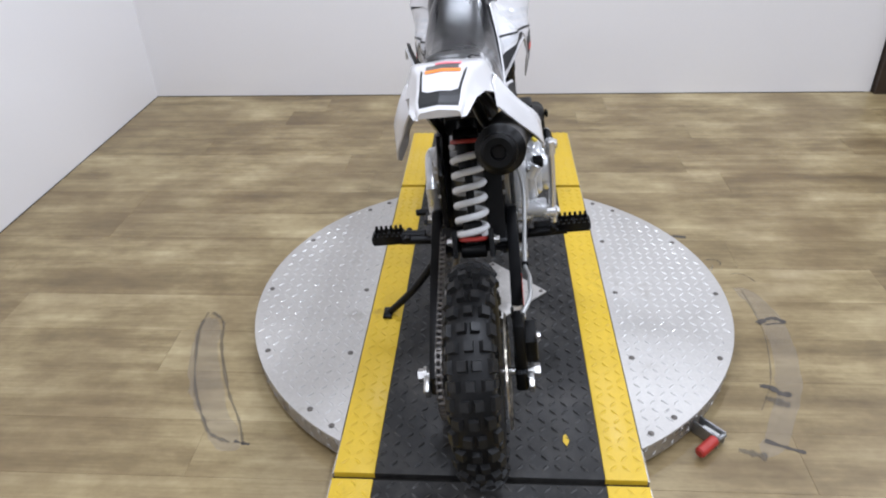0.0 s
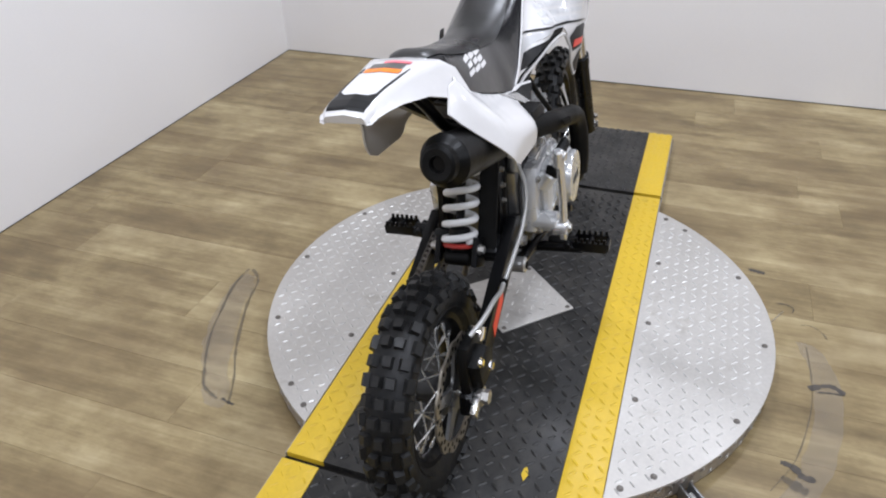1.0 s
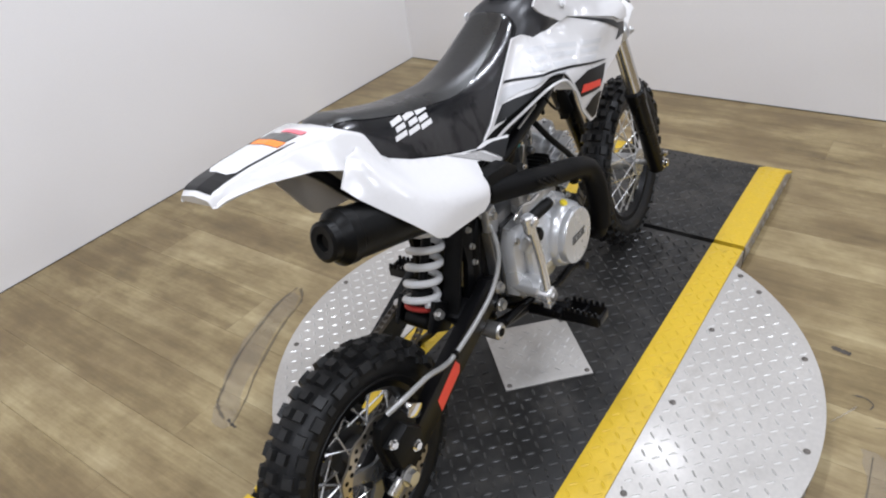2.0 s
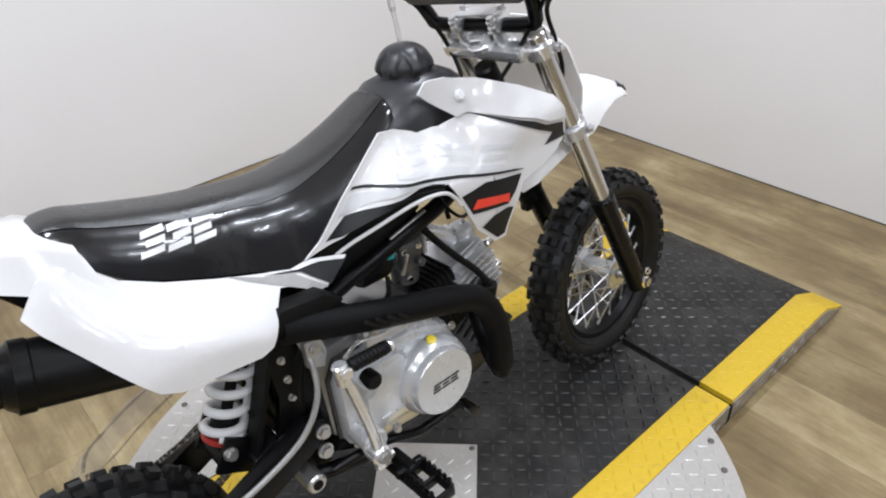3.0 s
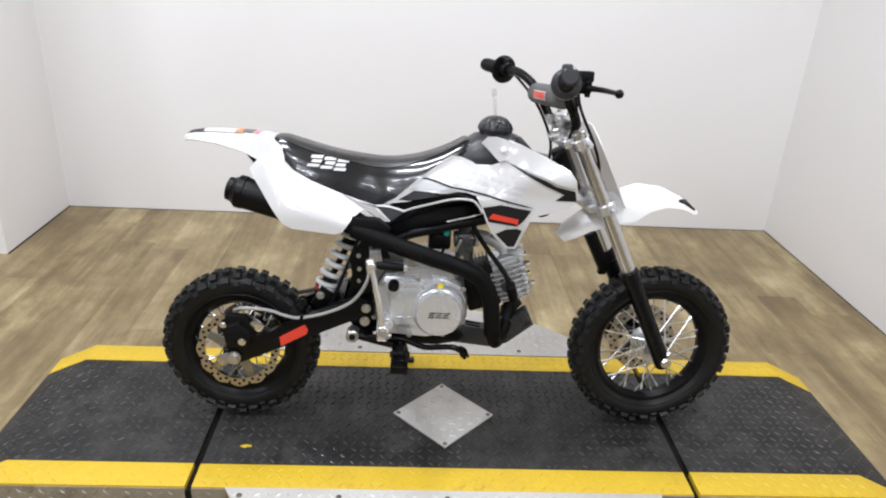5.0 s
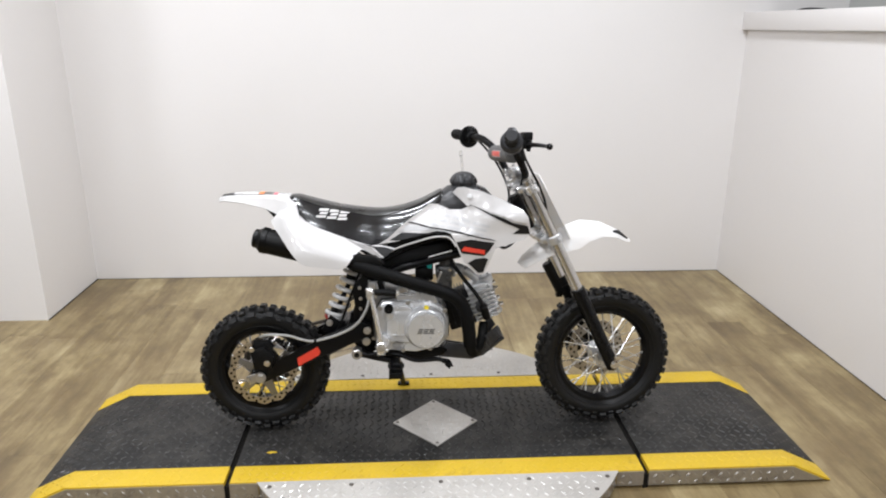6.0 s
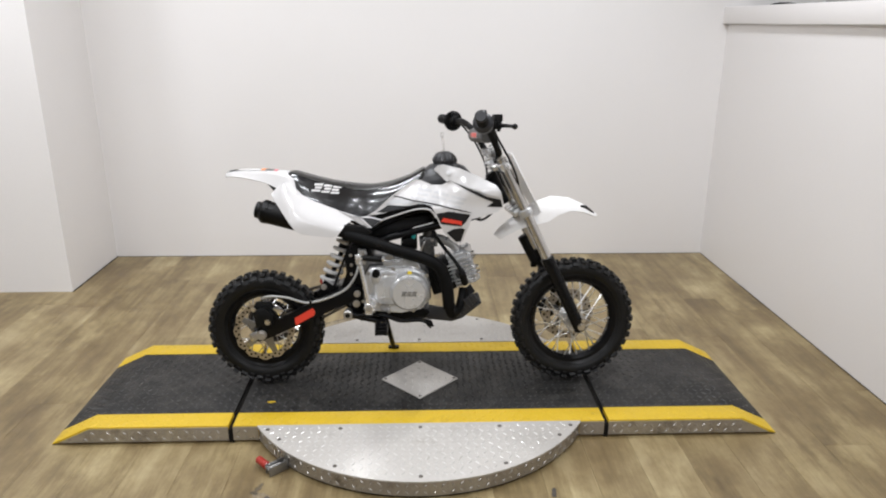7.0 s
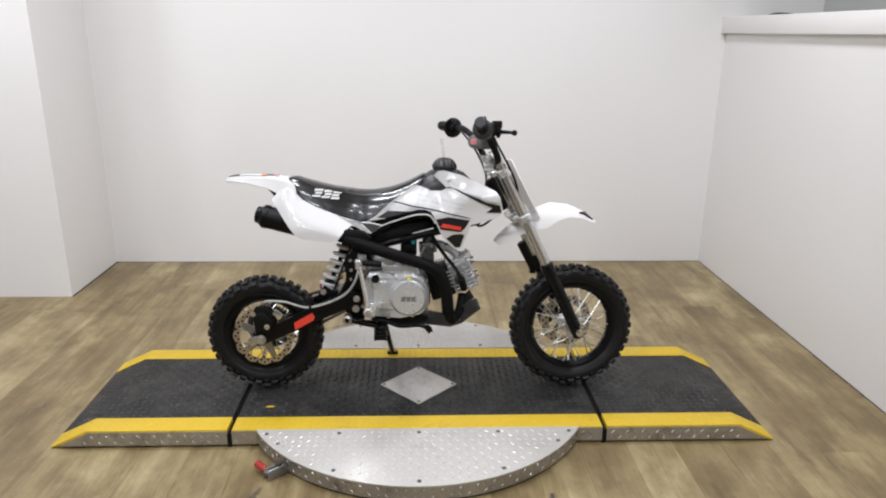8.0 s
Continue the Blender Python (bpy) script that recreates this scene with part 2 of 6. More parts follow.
# ---- mesh helpers ----
def thicken(bm, thick, out):
    """Gives an open sheet a thickness: the sheet stays as the skin that faces out, and a second skin lies behind it."""
    bmesh.ops.recalc_face_normals(bm, faces=bm.faces)
    if sum(f.normal.dot(Vector(out)) * f.calc_area() for f in bm.faces) < 0:
        bmesh.ops.reverse_faces(bm, faces=bm.faces[:])
    bm.normal_update()
    back = {v: v.co - v.normal * thick for v in bm.verts}
    faces = bm.faces[:]
    edges = [e for e in bm.edges if e.is_boundary]
    twin = {v: bm.verts.new(p) for v, p in back.items()}
    for f in faces:
        bm.faces.new([twin[v] for v in reversed(f.verts)])
    for e in edges:
        a, b = e.verts
        bm.faces.new((a, b, twin[b], twin[a]))
    return bm


def part(name, bm, material, parent=None, label="", flat=False, angle=38):
    """Links a bmesh as one mesh object, shaded smooth but for edges over the angle."""
    bmesh.ops.recalc_face_normals(bm, faces=bm.faces)
    limit = radians(angle)
    for f in bm.faces:
        f.smooth = not flat
    for e in bm.edges:
        e.smooth = len(e.link_faces) == 2 and e.calc_face_angle(0) < limit
    data = bpy.data.meshes.new(name)
    bm.to_mesh(data)
    bm.free()
    data.materials.append(material)
    ob = new(name, data)
    if parent:
        ob.parent = parent
    if label:
        ob["label"] = label
    return ob


def thing(name, m, label, category, group="", kind=""):
    ob = new(name)
    ob.empty_display_size = 0.05
    ob.matrix_basis = m
    return tagged(ob, label, category, group, kind)


def ring_faces(bm, rings, closed=True, caps=True):
    for a, b in zip(rings, rings[1:]):
        n = len(a)
        for i in range(n if closed else n - 1):
            bm.faces.new((a[i], a[(i + 1) % n], b[(i + 1) % n], b[i]))
    if caps and closed:
        bm.faces.new(rings[0])
        bm.faces.new(rings[-1])


def smooth_path(pts, res):
    pts = [Vector(p) for p in pts]
    if len(pts) < 3 or res < 2:
        return pts
    out = []
    for i in range(len(pts) - 1):
        p0, p1, p2, p3 = pts[max(i - 1, 0)], pts[i], pts[i + 1], pts[min(i + 2, len(pts) - 1)]
        for k in range(res):
            t = k / res
            out.append(0.5 * (2 * p1 + (p2 - p0) * t + (2 * p0 - 5 * p1 + 4 * p2 - p3) * t * t + (3 * p1 - p0 - 3 * p2 + p3) * t ** 3))
    return out + [pts[-1]]


def tube(bm, pts, r, n=10, res=5):
    """A round tube along a smooth path; r is one radius or one for each end."""
    path = smooth_path(pts, res)
    r0, r1 = r if isinstance(r, tuple) else (r, r)
    rings, side = [], None
    for i, p in enumerate(path):
        ahead = (path[min(i + 1, len(path) - 1)] - path[max(i - 1, 0)]).normalized()
        side = ahead.orthogonal() if side is None else side - ahead * side.dot(ahead)
        side.normalize()
        up = ahead.cross(side)
        radius = r0 + (r1 - r0) * i / (len(path) - 1)
        rings.append([bm.verts.new(p + radius * (math.cos(a) * side + math.sin(a) * up)) for a in (2 * math.pi * k / n for k in range(n))])
    ring_faces(bm, rings)
    return bm


def cyl(bm, a, b, r, n=18, bev=0.0):
    """A rod from a to b with chamfered ends."""
    a, b = Vector(a), Vector(b)
    d = (b - a).normalized()
    if bev <= 0:
        return tube(bm, (a, b), r, n, 1)
    side = d.orthogonal().normalized()
    up = d.cross(side)
    rings = []
    for p, q in ((a, r - bev), (a + d * bev, r), (b - d * bev, r), (b, r - bev)):
        rings.append([bm.verts.new(p + q * (math.cos(t) * side + math.sin(t) * up)) for t in (2 * math.pi * k / n for k in range(n))])
    ring_faces(bm, rings)
    return bm


def block(bm, centre, size, m=None, bev=0.0):
    """A box with bevelled edges."""
    made = bmesh.ops.create_cube(bm, size=1.0)["verts"]
    turn = m or Matrix()
    for v in made:
        v.co = Vector(centre) + turn.to_3x3() @ Vector((v.co.x * size[0], v.co.y * size[1], v.co.z * size[2]))
    if bev:
        edges = list({e for v in made for e in v.link_edges})
        bmesh.ops.bevel(bm, geom=edges, offset=bev, segments=2, affect="EDGES", profile=0.5)
    return bm


def slab(bm, outline, w0, w1, bev=0.0):
    """An outline in x and z, drawn out from w0 to w1 across, with rounded edges."""
    a = [bm.verts.new((x, w0, z)) for x, z in outline]
    b = [bm.verts.new((x, w1, z)) for x, z in outline]
    n = len(a)
    faces = [bm.faces.new(a), bm.faces.new(b)] + [bm.faces.new((a[i], a[(i + 1) % n], b[(i + 1) % n], b[i])) for i in range(n)]
    if bev:
        edges = list({e for f in faces[:2] for e in f.edges})
        bmesh.ops.bevel(bm, geom=edges, offset=bev, segments=2, affect="EDGES", profile=0.5)
    return bm


def panel(outline, across, thick=0.003, step=0.03):
    """A moulded sheet: an outline in x and z bent to y = across(x, z), with thickness."""
    bm = bmesh.new()
    bm.faces.new([bm.verts.new((x, 0, z)) for x, z in outline])
    bmesh.ops.triangulate(bm, faces=bm.faces[:])
    for axis in (0, 2):
        values = [p[axis // 2] for p in outline]
        at = math.floor(min(values) / step) * step + step
        while at < max(values):
            co, no = [0, 0, 0], [0, 0, 0]
            co[axis], no[axis] = at, 1
            bmesh.ops.bisect_plane(bm, geom=bm.verts[:] + bm.edges[:] + bm.faces[:], dist=1e-5, plane_co=co, plane_no=no)
            at += step
    slants = [e for e in bm.edges if len(e.link_faces) == 2 and all(abs(e.verts[0].co[k] - e.verts[1].co[k]) > 1e-5 for k in (0, 2))]
    bmesh.ops.dissolve_edges(bm, edges=slants, use_verts=False)
    front = bm.faces[:]
    for v in bm.verts:
        v.co.y = across(v.co.x, v.co.z)
    inward = -1 if sum(v.co.y for v in bm.verts) > 0 else 1
    made = bmesh.ops.extrude_face_region(bm, geom=front)
    for v in made["geom"]:
        if isinstance(v, bmesh.types.BMVert):
            v.co.y += inward * thick
    return bm


def revolve(bm, profile, centre, n=32, a0=0.0):
    """A closed profile of (radius, across) turned about the y axis through centre."""
    c = Vector(centre)
    rings = []
    for k in range(n):
        t = a0 + 2 * math.pi * k / n
        rings.append([bm.verts.new(c + Vector((r * math.cos(t), w, r * math.sin(t)))) for r, w in profile])
    m = len(profile)
    for k in range(n):
        a, b = rings[k], rings[(k + 1) % n]
        for i in range(m):
            bm.faces.new((a[i], a[(i + 1) % m], b[(i + 1) % m], b[i]))
    return bm


def hexbolt(bm, p, d, r=0.007, h=0.005):
    """A bolt head at p standing out along d."""
    p, d = Vector(p), Vector(d).normalized()
    tube(bm, (p, p + d * h * 0.35), r * 1.35, 12, 1)
    tube(bm, (p + d * h * 0.3, p + d * h), r, 6, 1)
    return bm


def bolts(name, parent, items, material, place=None):
    """One bolt head for each (point, direction, radius, height), each a part of its own."""
    for p, d, r, h in items:
        ob = part(name, hexbolt(bmesh.new(), p, d, r, h), material, parent)
        if place:
            place(ob)


def sm(x, a, b):
    t = min(max((x - a) / (b - a), 0), 1)
    return t * t * (3 - 2 * t)


# ---- the room ----
NORTH, EAST, SOUTH, WEST = 1.56, 1.62, -4.6, -3.9
PILLAR_X, PILLAR_Y = -1.685, 1.025


def wall_box(name, x0, x1, y0, y1, z0, z1, material, label, category="wall"):
    bm = block(bmesh.new(), ((x0 + x1) / 2, (y0 + y1) / 2, (z0 + z1) / 2), (x1 - x0, y1 - y0, z1 - z0))
    return tagged(part(name, bm, material, flat=True), label, category, kind="structure")


floor = wall_box("floor", WEST, EAST + 0.6, SOUTH, NORTH, -0.12, -0.003, JOINT, "pale limed-oak vinyl plank floor with brown streaks", "floor")
wall_box("wall_north", PILLAR_X, EAST + 0.6, NORTH, NORTH + 0.12, -0.12, CEILING, WALL, "plain white painted backdrop wall")
wall_box("wall_east", EAST, EAST + 0.10, -1.665, NORTH, 0.002, 1.255, WALL, "white painted low partition wall with a ledge on top")
wall_box("wall_east_upper", EAST + 0.5, EAST + 0.6, SOUTH, NORTH, -0.12, CEILING, GREY_WALL, "grey wall beyond the low white partition")
wall_box("wall_east_end", EAST + 0.02, EAST + 0.5, SOUTH, -1.86, -0.12, CEILING, WALL, "white wall beside the brown post")
# two unseen walls, added in grey to cut fill light and darken reflections
wall_box("wall_south", WEST, EAST + 0.6, SOUTH - 0.12, SOUTH, -0.12, CEILING, DIM_WALL, "unseen back wall of the bay, grey to dim the fill light")
wall_box("wall_west", WEST - 0.12, WEST, SOUTH, PILLAR_Y, -0.12, CEILING, DIM_WALL, "unseen side wall, grey to dim the fill light")
wall_box("wall_northwest", WEST - 0.12, PILLAR_X, PILLAR_Y, NORTH + 0.12, -0.12, CEILING, WALL, "white wall that steps forward beside the backdrop")
wall_box("ceiling", WEST - 0.12, EAST + 0.6, SOUTH - 0.12, NORTH + 0.12, CEILING, CEILING + 0.1, WALL, "plain white ceiling", "ceiling")
wall_box("post", EAST - 0.03, EAST + 0.12, -1.86, -1.672, -0.002, 2.1, BROWN, "dark brown stained wooden post beside the white wall", "post")

bm = block(bmesh.new(), (EAST + 0.045, (NORTH - 1.665) / 2, 1.2985), (0.15, NORTH + 1.665, 0.083), bev=0.004)
tagged(part("ledge", bm, WALL), "white painted ledge capping the low wall", "ledge", kind="structure")

bm = block(bmesh.new(), ((PILLAR_X + EAST) / 2, NORTH - 0.002, 0.001), (EAST - PILLAR_X, 0.002, 0.0015))
block(bm, (EAST - 0.001, (NORTH - 1.64) / 2, 0.002), (0.002, NORTH + 1.64, 0.002))
block(bm, (PILLAR_X + 0.003, (NORTH + PILLAR_Y) / 2, 0.001), (0.004, NORTH - PILLAR_Y, 0.004))
tagged(part("baseboard_gap", bm, GAP, flat=True), "dark open joint between white wall and floor", "joint", kind="structure")

# ---- turntable and ramps ----
H, R = 0.060, 0.586
HALF, LINE = 0.290, 0.213
BREAK, TIP = 1.030, 1.145


def lugs(bm, x0, x1, y0, y1, inside, height, pitch=0.0238, long_side=0.0106, wide=0.0030, tall=0.0015, turn=45):
    """Raised lens-shaped treads, turned left and right by turns."""
    nx, ny = int((x1 - x0) / pitch), int((y1 - y0) / pitch)
    for i in range(nx + 1):
        for j in range(ny + 1):
            x, y = x0 + (i + 0.5) * pitch, y0 + (j + 0.5) * pitch
            if not inside(x, y):
                continue
            a = radians(turn if (i + j) % 2 else turn - 90)
            d, s = Vector((math.cos(a), math.sin(a))), Vector((-math.sin(a), math.cos(a)))
            base, c = [], Vector((x, y))
            for u, v in ((-1, 0), (-0.45, 1), (0.45, 1), (1, 0), (0.45, -1), (-0.45, -1)):
                p = c + d * u * long_side + s * v * wide
                base.append(bm.verts.new((p.x, p.y, height(p.x) - 0.0003)))
            top = []
            for u in (-0.5, 0.5):
                p = c + d * u * long_side
                top.append(bm.verts.new((p.x, p.y, height(p.x) + tall)))
            bm.faces.new((base[0], base[1], top[0]))
            bm.faces.new((base[1], base[2], top[1], top[0]))
            bm.faces.new((base[2], base[3], top[1]))
            bm.faces.new((base[3], base[4], top[1]))
            bm.faces.new((base[4], base[5], top[0], top[1]))
            bm.faces.new((base[5], base[0], top[0]))


def side_lugs(bm, x0, x1, y, z_mid, out, pitch=0.024, rows=2):
    """Treads on an upright skirt that faces along y."""
    n = int((x1 - x0) / pitch)
    for i in range(n):
        for k in range(rows):
            cx, cz = x0 + (i + 0.5) * pitch, z_mid + (k - (rows - 1) / 2) * 0.021
            a = radians(45 if (i + k) % 2 else -45)
            ring = []
            for u, v in ((-1, 0), (0, 1), (1, 0), (0, -1)):
                px, pz = u * 0.0095, v * 0.0026
                ring.append(bm.verts.new((cx + px * math.cos(a) - pz * math.sin(a), y, cz + px * math.sin(a) + pz * math.cos(a))))
            tip = bm.verts.new((cx, y + out * 0.0030, cz))
            for q in range(4):
                bm.faces.new((ring[q], ring[(q + 1) % 4], tip))


def flat_top(x):
    return H


def top_bolts(parent, places):
    mesh = None
    for x, y in places:
        if mesh is None:
            bm = bmesh.new()
            tube(bm, ((0, 0, 0), (0, 0, 0.0015)), 0.0064, 14, 1)
            tube(bm, ((0, 0, 0.001), (0, 0, 0.003)), (0.0052, 0.0034), 14, 1)
            first = part("bolt", bm, RUST, parent)
            mesh = first.data
            ob = first
        else:
            ob = new("bolt", mesh)
            ob.parent = parent
        ob.location = (x, y, H)


def turntable():
    top = thing("turntable", Matrix(), "round bare tread plate turntable with a black and yellow track", "turntable")
    for s in (-1, 1):
        bm = bmesh.new()
        a = math.asin((HALF + 0.002) / R)
        pts = [(R * math.cos(a + (math.pi - 2 * a) * k / 48), s * R * math.sin(a + (math.pi - 2 * a) * k / 48)) for k in range(49)]
        low, high = [bm.verts.new((x, y, H - 0.006)) for x, y in pts], [bm.verts.new((x, y, H - 0.0008)) for x, y in pts]
        rim = [bm.verts.new((x * 0.998, y * 0.998, H)) for x, y in pts]
        ring_faces(bm, [low, high, rim])
        plate = part("disc_plate", bm, ALU, top, "bare aluminium tread plate half of the disc")
        bm = bmesh.new()
        lugs(bm, -R, R, -R, R, lambda x, y: s * y > HALF + 0.012 and x * x + y * y < (R - 0.014) ** 2, flat_top)
        tagged(part("tread", bm, ALU_LUG, plate, flat=True), kind="stuff")
        bm = bmesh.new()
        rings = [[bm.verts.new((x * k, y * k, z)) for x, y in pts] for k, z in ((0.993, 0.009), (0.993, H - 0.0055), (0.97, H - 0.0055), (0.97, 0.009))]
        ring_faces(bm, rings + rings[:1], closed=False)
        for p in range(48):
            for row in range(2):
                t = a + (math.pi - 2 * a) * (p + 0.5) / 48
                d, u = Vector((math.cos(t), s * math.sin(t), 0)), Vector((-math.sin(t), s * math.cos(t), 0))
                c = d * R * 0.9935 + Vector((0, 0, 0.02 + 0.022 * row))
                q = radians(45 if (p + row) % 2 else -45)
                along = u * math.cos(q) + Vector((0, 0, math.sin(q)))
                cross = u * -math.sin(q) + Vector((0, 0, math.cos(q)))
                ring = [bm.verts.new(c + along * m * 0.0095 + cross * n * 0.0026) for m, n in ((-1, 0), (0, 1), (1, 0), (0, -1))]
                tip = bm.verts.new(c + d * 0.0032)
                for e in range(4):
                    bm.faces.new((ring[e], ring[(e + 1) % 4], tip))
        part("skirt", bm, STEEL_SIDE, top, "dull tread plate skirt round the disc", flat=True)
        # set-back near-black ring that paints the contact shadow below the skirt
        bm = bmesh.new()
        rings = [[bm.verts.new((x * k, y * k, z)) for x, y in pts] for k, z in ((0.982, 0.0), (0.982, 0.014), (0.95, 0.014), (0.95, 0.0))]
        ring_faces(bm, rings + rings[:1], closed=False)
        part("shade_ring", bm, GAP, top, "near-black ring added for the shade under the skirt", flat=True)
        bm = block(bmesh.new(), (0, s * (HALF + LINE) / 2, H / 2 + 0.0045), (1.168, HALF - LINE, H - 0.011), bev=0.0015)
        lugs(bm, -0.57, 0.57, s * LINE if s > 0 else -HALF, HALF if s > 0 else -LINE, lambda x, y: LINE + 0.008 < abs(y) < HALF - 0.008 and abs(x) < 0.572, flat_top, tall=0.0012)
        part("yellow_line", bm, YELLOW, top, "worn yellow painted tread edge")
        for x0, x1 in ((-0.584, -0.506), (0.506, 0.584)):
            bm = block(bmesh.new(), ((x0 + x1) / 2, s * (HALF + 0.0015), 0.0325), (x1 - x0, 0.003, 0.046))
            side_lugs(bm, x0 + 0.004, x1 - 0.004, s * (HALF + 0.003), 0.03, s)
            part("track_skirt", bm, STEEL_SIDE, top)
    bm = block(bmesh.new(), (0, 0, H / 2 - 0.0005), (1.166, 2 * LINE, H - 0.004), bev=0.001)
    deck = part("deck", bm, DECK, top, "worn black painted tread deck")
    bm = bmesh.new()
    lugs(bm, -0.572, 0.572, -LINE, LINE, lambda x, y: abs(y) < LINE - 0.008 and abs(x) < 0.572 and abs(x) + abs(y) > 0.15, lambda x: H - 0.0012)
    tagged(part("tread", bm, DECK_LUG, deck, flat=True), kind="stuff")
    bm = bmesh.new()
    q = 0.134
    ring = [[bm.verts.new((x * k, y * k, z)) for x, y in ((q, -0.008), (0, q - 0.005), (-q, -0.008), (0, -q - 0.010))] for k, z in ((1, H - 0.001), (1, H + 0.0025), (0.99, H + 0.0032))]
    ring_faces(bm, ring)
    centre = part("centre_plate", bm, ALU, top, "bare diamond-shaped tread plate bolted to the deck")
    bm = bmesh.new()
    lugs(bm, -q, q, -q, q, lambda x, y: abs(x) + abs(y + 0.007) < q - 0.016, lambda x: H + 0.0032, turn=0)
    tagged(part("tread", bm, ALU_LUG, centre, flat=True), kind="stuff")
    for s in (-1, 1):
        bm = block(bmesh.new(), (s * 0.5915, 0, 0.022), (0.014, 2 * HALF + 0.004, 0.050))
        part("seam_filler", bm, GAP, top, flat=True)
    places = [(x, s * 0.316) for s in (-1, 1) for x in (-0.470, -0.247, 0.0, 0.247, 0.470)]
    places += [(0.564 * math.cos(t), s * 0.564 * math.sin(t)) for s in (-1, 1) for t in (math.radians(k) for k in (64.4, 90, 115.6, 41, 139))]
    top_bolts(top, places)
    for x, y in ((q - 0.014, -0.008), (0.014 - q, -0.008), (0, q - 0.019), (0, 0.004 - q)):
        bm = bmesh.new()
        tube(bm, ((x, y, H + 0.003), (x, y, H + 0.0055)), (0.006, 0.004), 12, 1)
        part("plate_bolt", bm, RUST, top)
    bm = bmesh.new()
    flake = ((-0.508, -0.150), (-0.492, -0.156), (-0.476, -0.150), (-0.480, -0.145), (-0.495, -0.143))
    ring_faces(bm, [[bm.verts.new((x, y, z)) for x, y in flake] for z in (H - 0.001, H - 0.0002)])
    part("paint_chip", bm, YELLOW, top, "small fleck of yellow paint")
    return top


def ramp(s):
    top = thing("access_ramp", Matrix(), "short black loading ramp with yellow edges and tread plate sides", "ramp", "ramps of the turntable")
    x0 = 0.599

    def height(x):
        x = abs(x)
        return H - 0.0012 if x < BREAK else H - (x - BREAK) / (TIP - BREAK) * (H - 0.006)

    def outline(drop):
        return [(s * x, z) for x, z in ((x0, 0.009), (x0, H - drop), (BREAK, H - drop), (TIP, 0.006 - drop / 2), (TIP, 0.002), (TIP - 0.02, 0.009))]

    # recessed near-black block, the ramp's contact shadow as a shape
    foot = slab(bmesh.new(), [(s * x, z) for x, z in ((x0 + 0.006, 0.0), (x0 + 0.006, 0.012), (TIP - 0.03, 0.012), (TIP - 0.03, 0.0))], 0.012 - HALF, HALF - 0.012)
    part("ramp_shade", foot, GAP, top, "near-black block added for the shade under the ramp", flat=True)
    deck = part("ramp_deck", slab(bmesh.new(), outline(0.0015), -LINE, LINE, 0.0008), DECK, top, "worn black painted tread deck")
    bm = bmesh.new()
    lugs(bm, min(s * x0, s * TIP), max(s * x0, s * TIP), -LINE, LINE, lambda x, y: abs(y) < LINE - 0.008 and x0 + 0.01 < abs(x) < TIP - 0.012, height)
    tagged(part("tread", bm, DECK_LUG, deck, flat=True), kind="stuff")
    for w in (-1, 1):
        bm = slab(bmesh.new(), outline(0.0), min(w * LINE, w * HALF), max(w * LINE, w * HALF), 0.0012)
        lugs(bm, min(s * x0, s * TIP), max(s * x0, s * TIP), min(w * LINE, w * HALF), max(w * LINE, w * HALF),
             lambda x, y: LINE + 0.008 < abs(y) < HALF - 0.008 and x0 + 0.01 < abs(x) < TIP - 0.012, lambda x: height(x) + 0.0012, tall=0.0012)
        part("yellow_line", bm, YELLOW, top, "worn yellow painted tread edge")
        low = [(s * x, z) for x, z in ((x0, 0.009), (x0, H - 0.005), (BREAK - 0.005, H - 0.005), (TIP - 0.022, 0.009))]
        bm = slab(bmesh.new(), low, w * HALF, w * (HALF + 0.003))
        side_lugs(bm, min(s * (x0 + 0.006), s * (BREAK + 0.02)), max(s * (x0 + 0.006), s * (BREAK + 0.02)), w * (HALF + 0.003), 0.029, w)
        part("side_skirt", bm, STEEL_SIDE, top, "dull tread plate side of the ramp")
    return top


turntable()
ramp(1)
ramp(-1)


# ---- the motorcycle ----
LEAN, LIFT = 5.3, 0.004
bike = thing("dirt_bike", Matrix.Translation((0, 0, H)) @ pose(0, 0, 0, -LEAN) @ Matrix.Translation((0, 0, LIFT)), "small white and black dirt bike leaning on its side stand", "motorcycle")

HEAD_TOP, FORK_TOP, FORK_FOOT = Vector((0.238, 0, 0.755)), Vector((0.266, 0, 0.755)), Vector((0.531, 0, 0.213))
AXIS = (FORK_FOOT - FORK_TOP).normalized()
STEER, BAR_STEER = 4.0, 7.5


def steered(degrees):
    return Matrix.Translation(HEAD_TOP) @ Matrix.Rotation(radians(degrees), 4, -AXIS) @ Matrix.Translation(-HEAD_TOP)


def front(ob):
    """Turns a part of the front end with the steering."""
    ob.matrix_basis = steered(STEER)
    return ob


def barred(ob):
    """Turns a part of the handlebar, which sits a little askew in its clamps."""
    ob.matrix_basis = steered(BAR_STEER)
    return ob


def knob(bm, centre, radial, tang, across, size):
    """A tread block: wider at its foot, cut square on top."""
    long_side, wide, tall = size
    low, high = [], []
    for a, b in ((-1, -1), (1, -1), (1, 1), (-1, 1)):
        low.append(bm.verts.new(centre + tang * a * long_side * 0.58 + across * b * wide * 0.56 - radial * 0.003))
        high.append(bm.verts.new(centre + tang * a * long_side * 0.48 + across * b * wide * 0.48 + radial * tall))
    bm.faces.new(high)
    for i in range(4):
        bm.faces.new((low[i], low[(i + 1) % 4], high[(i + 1) % 4], high[i]))


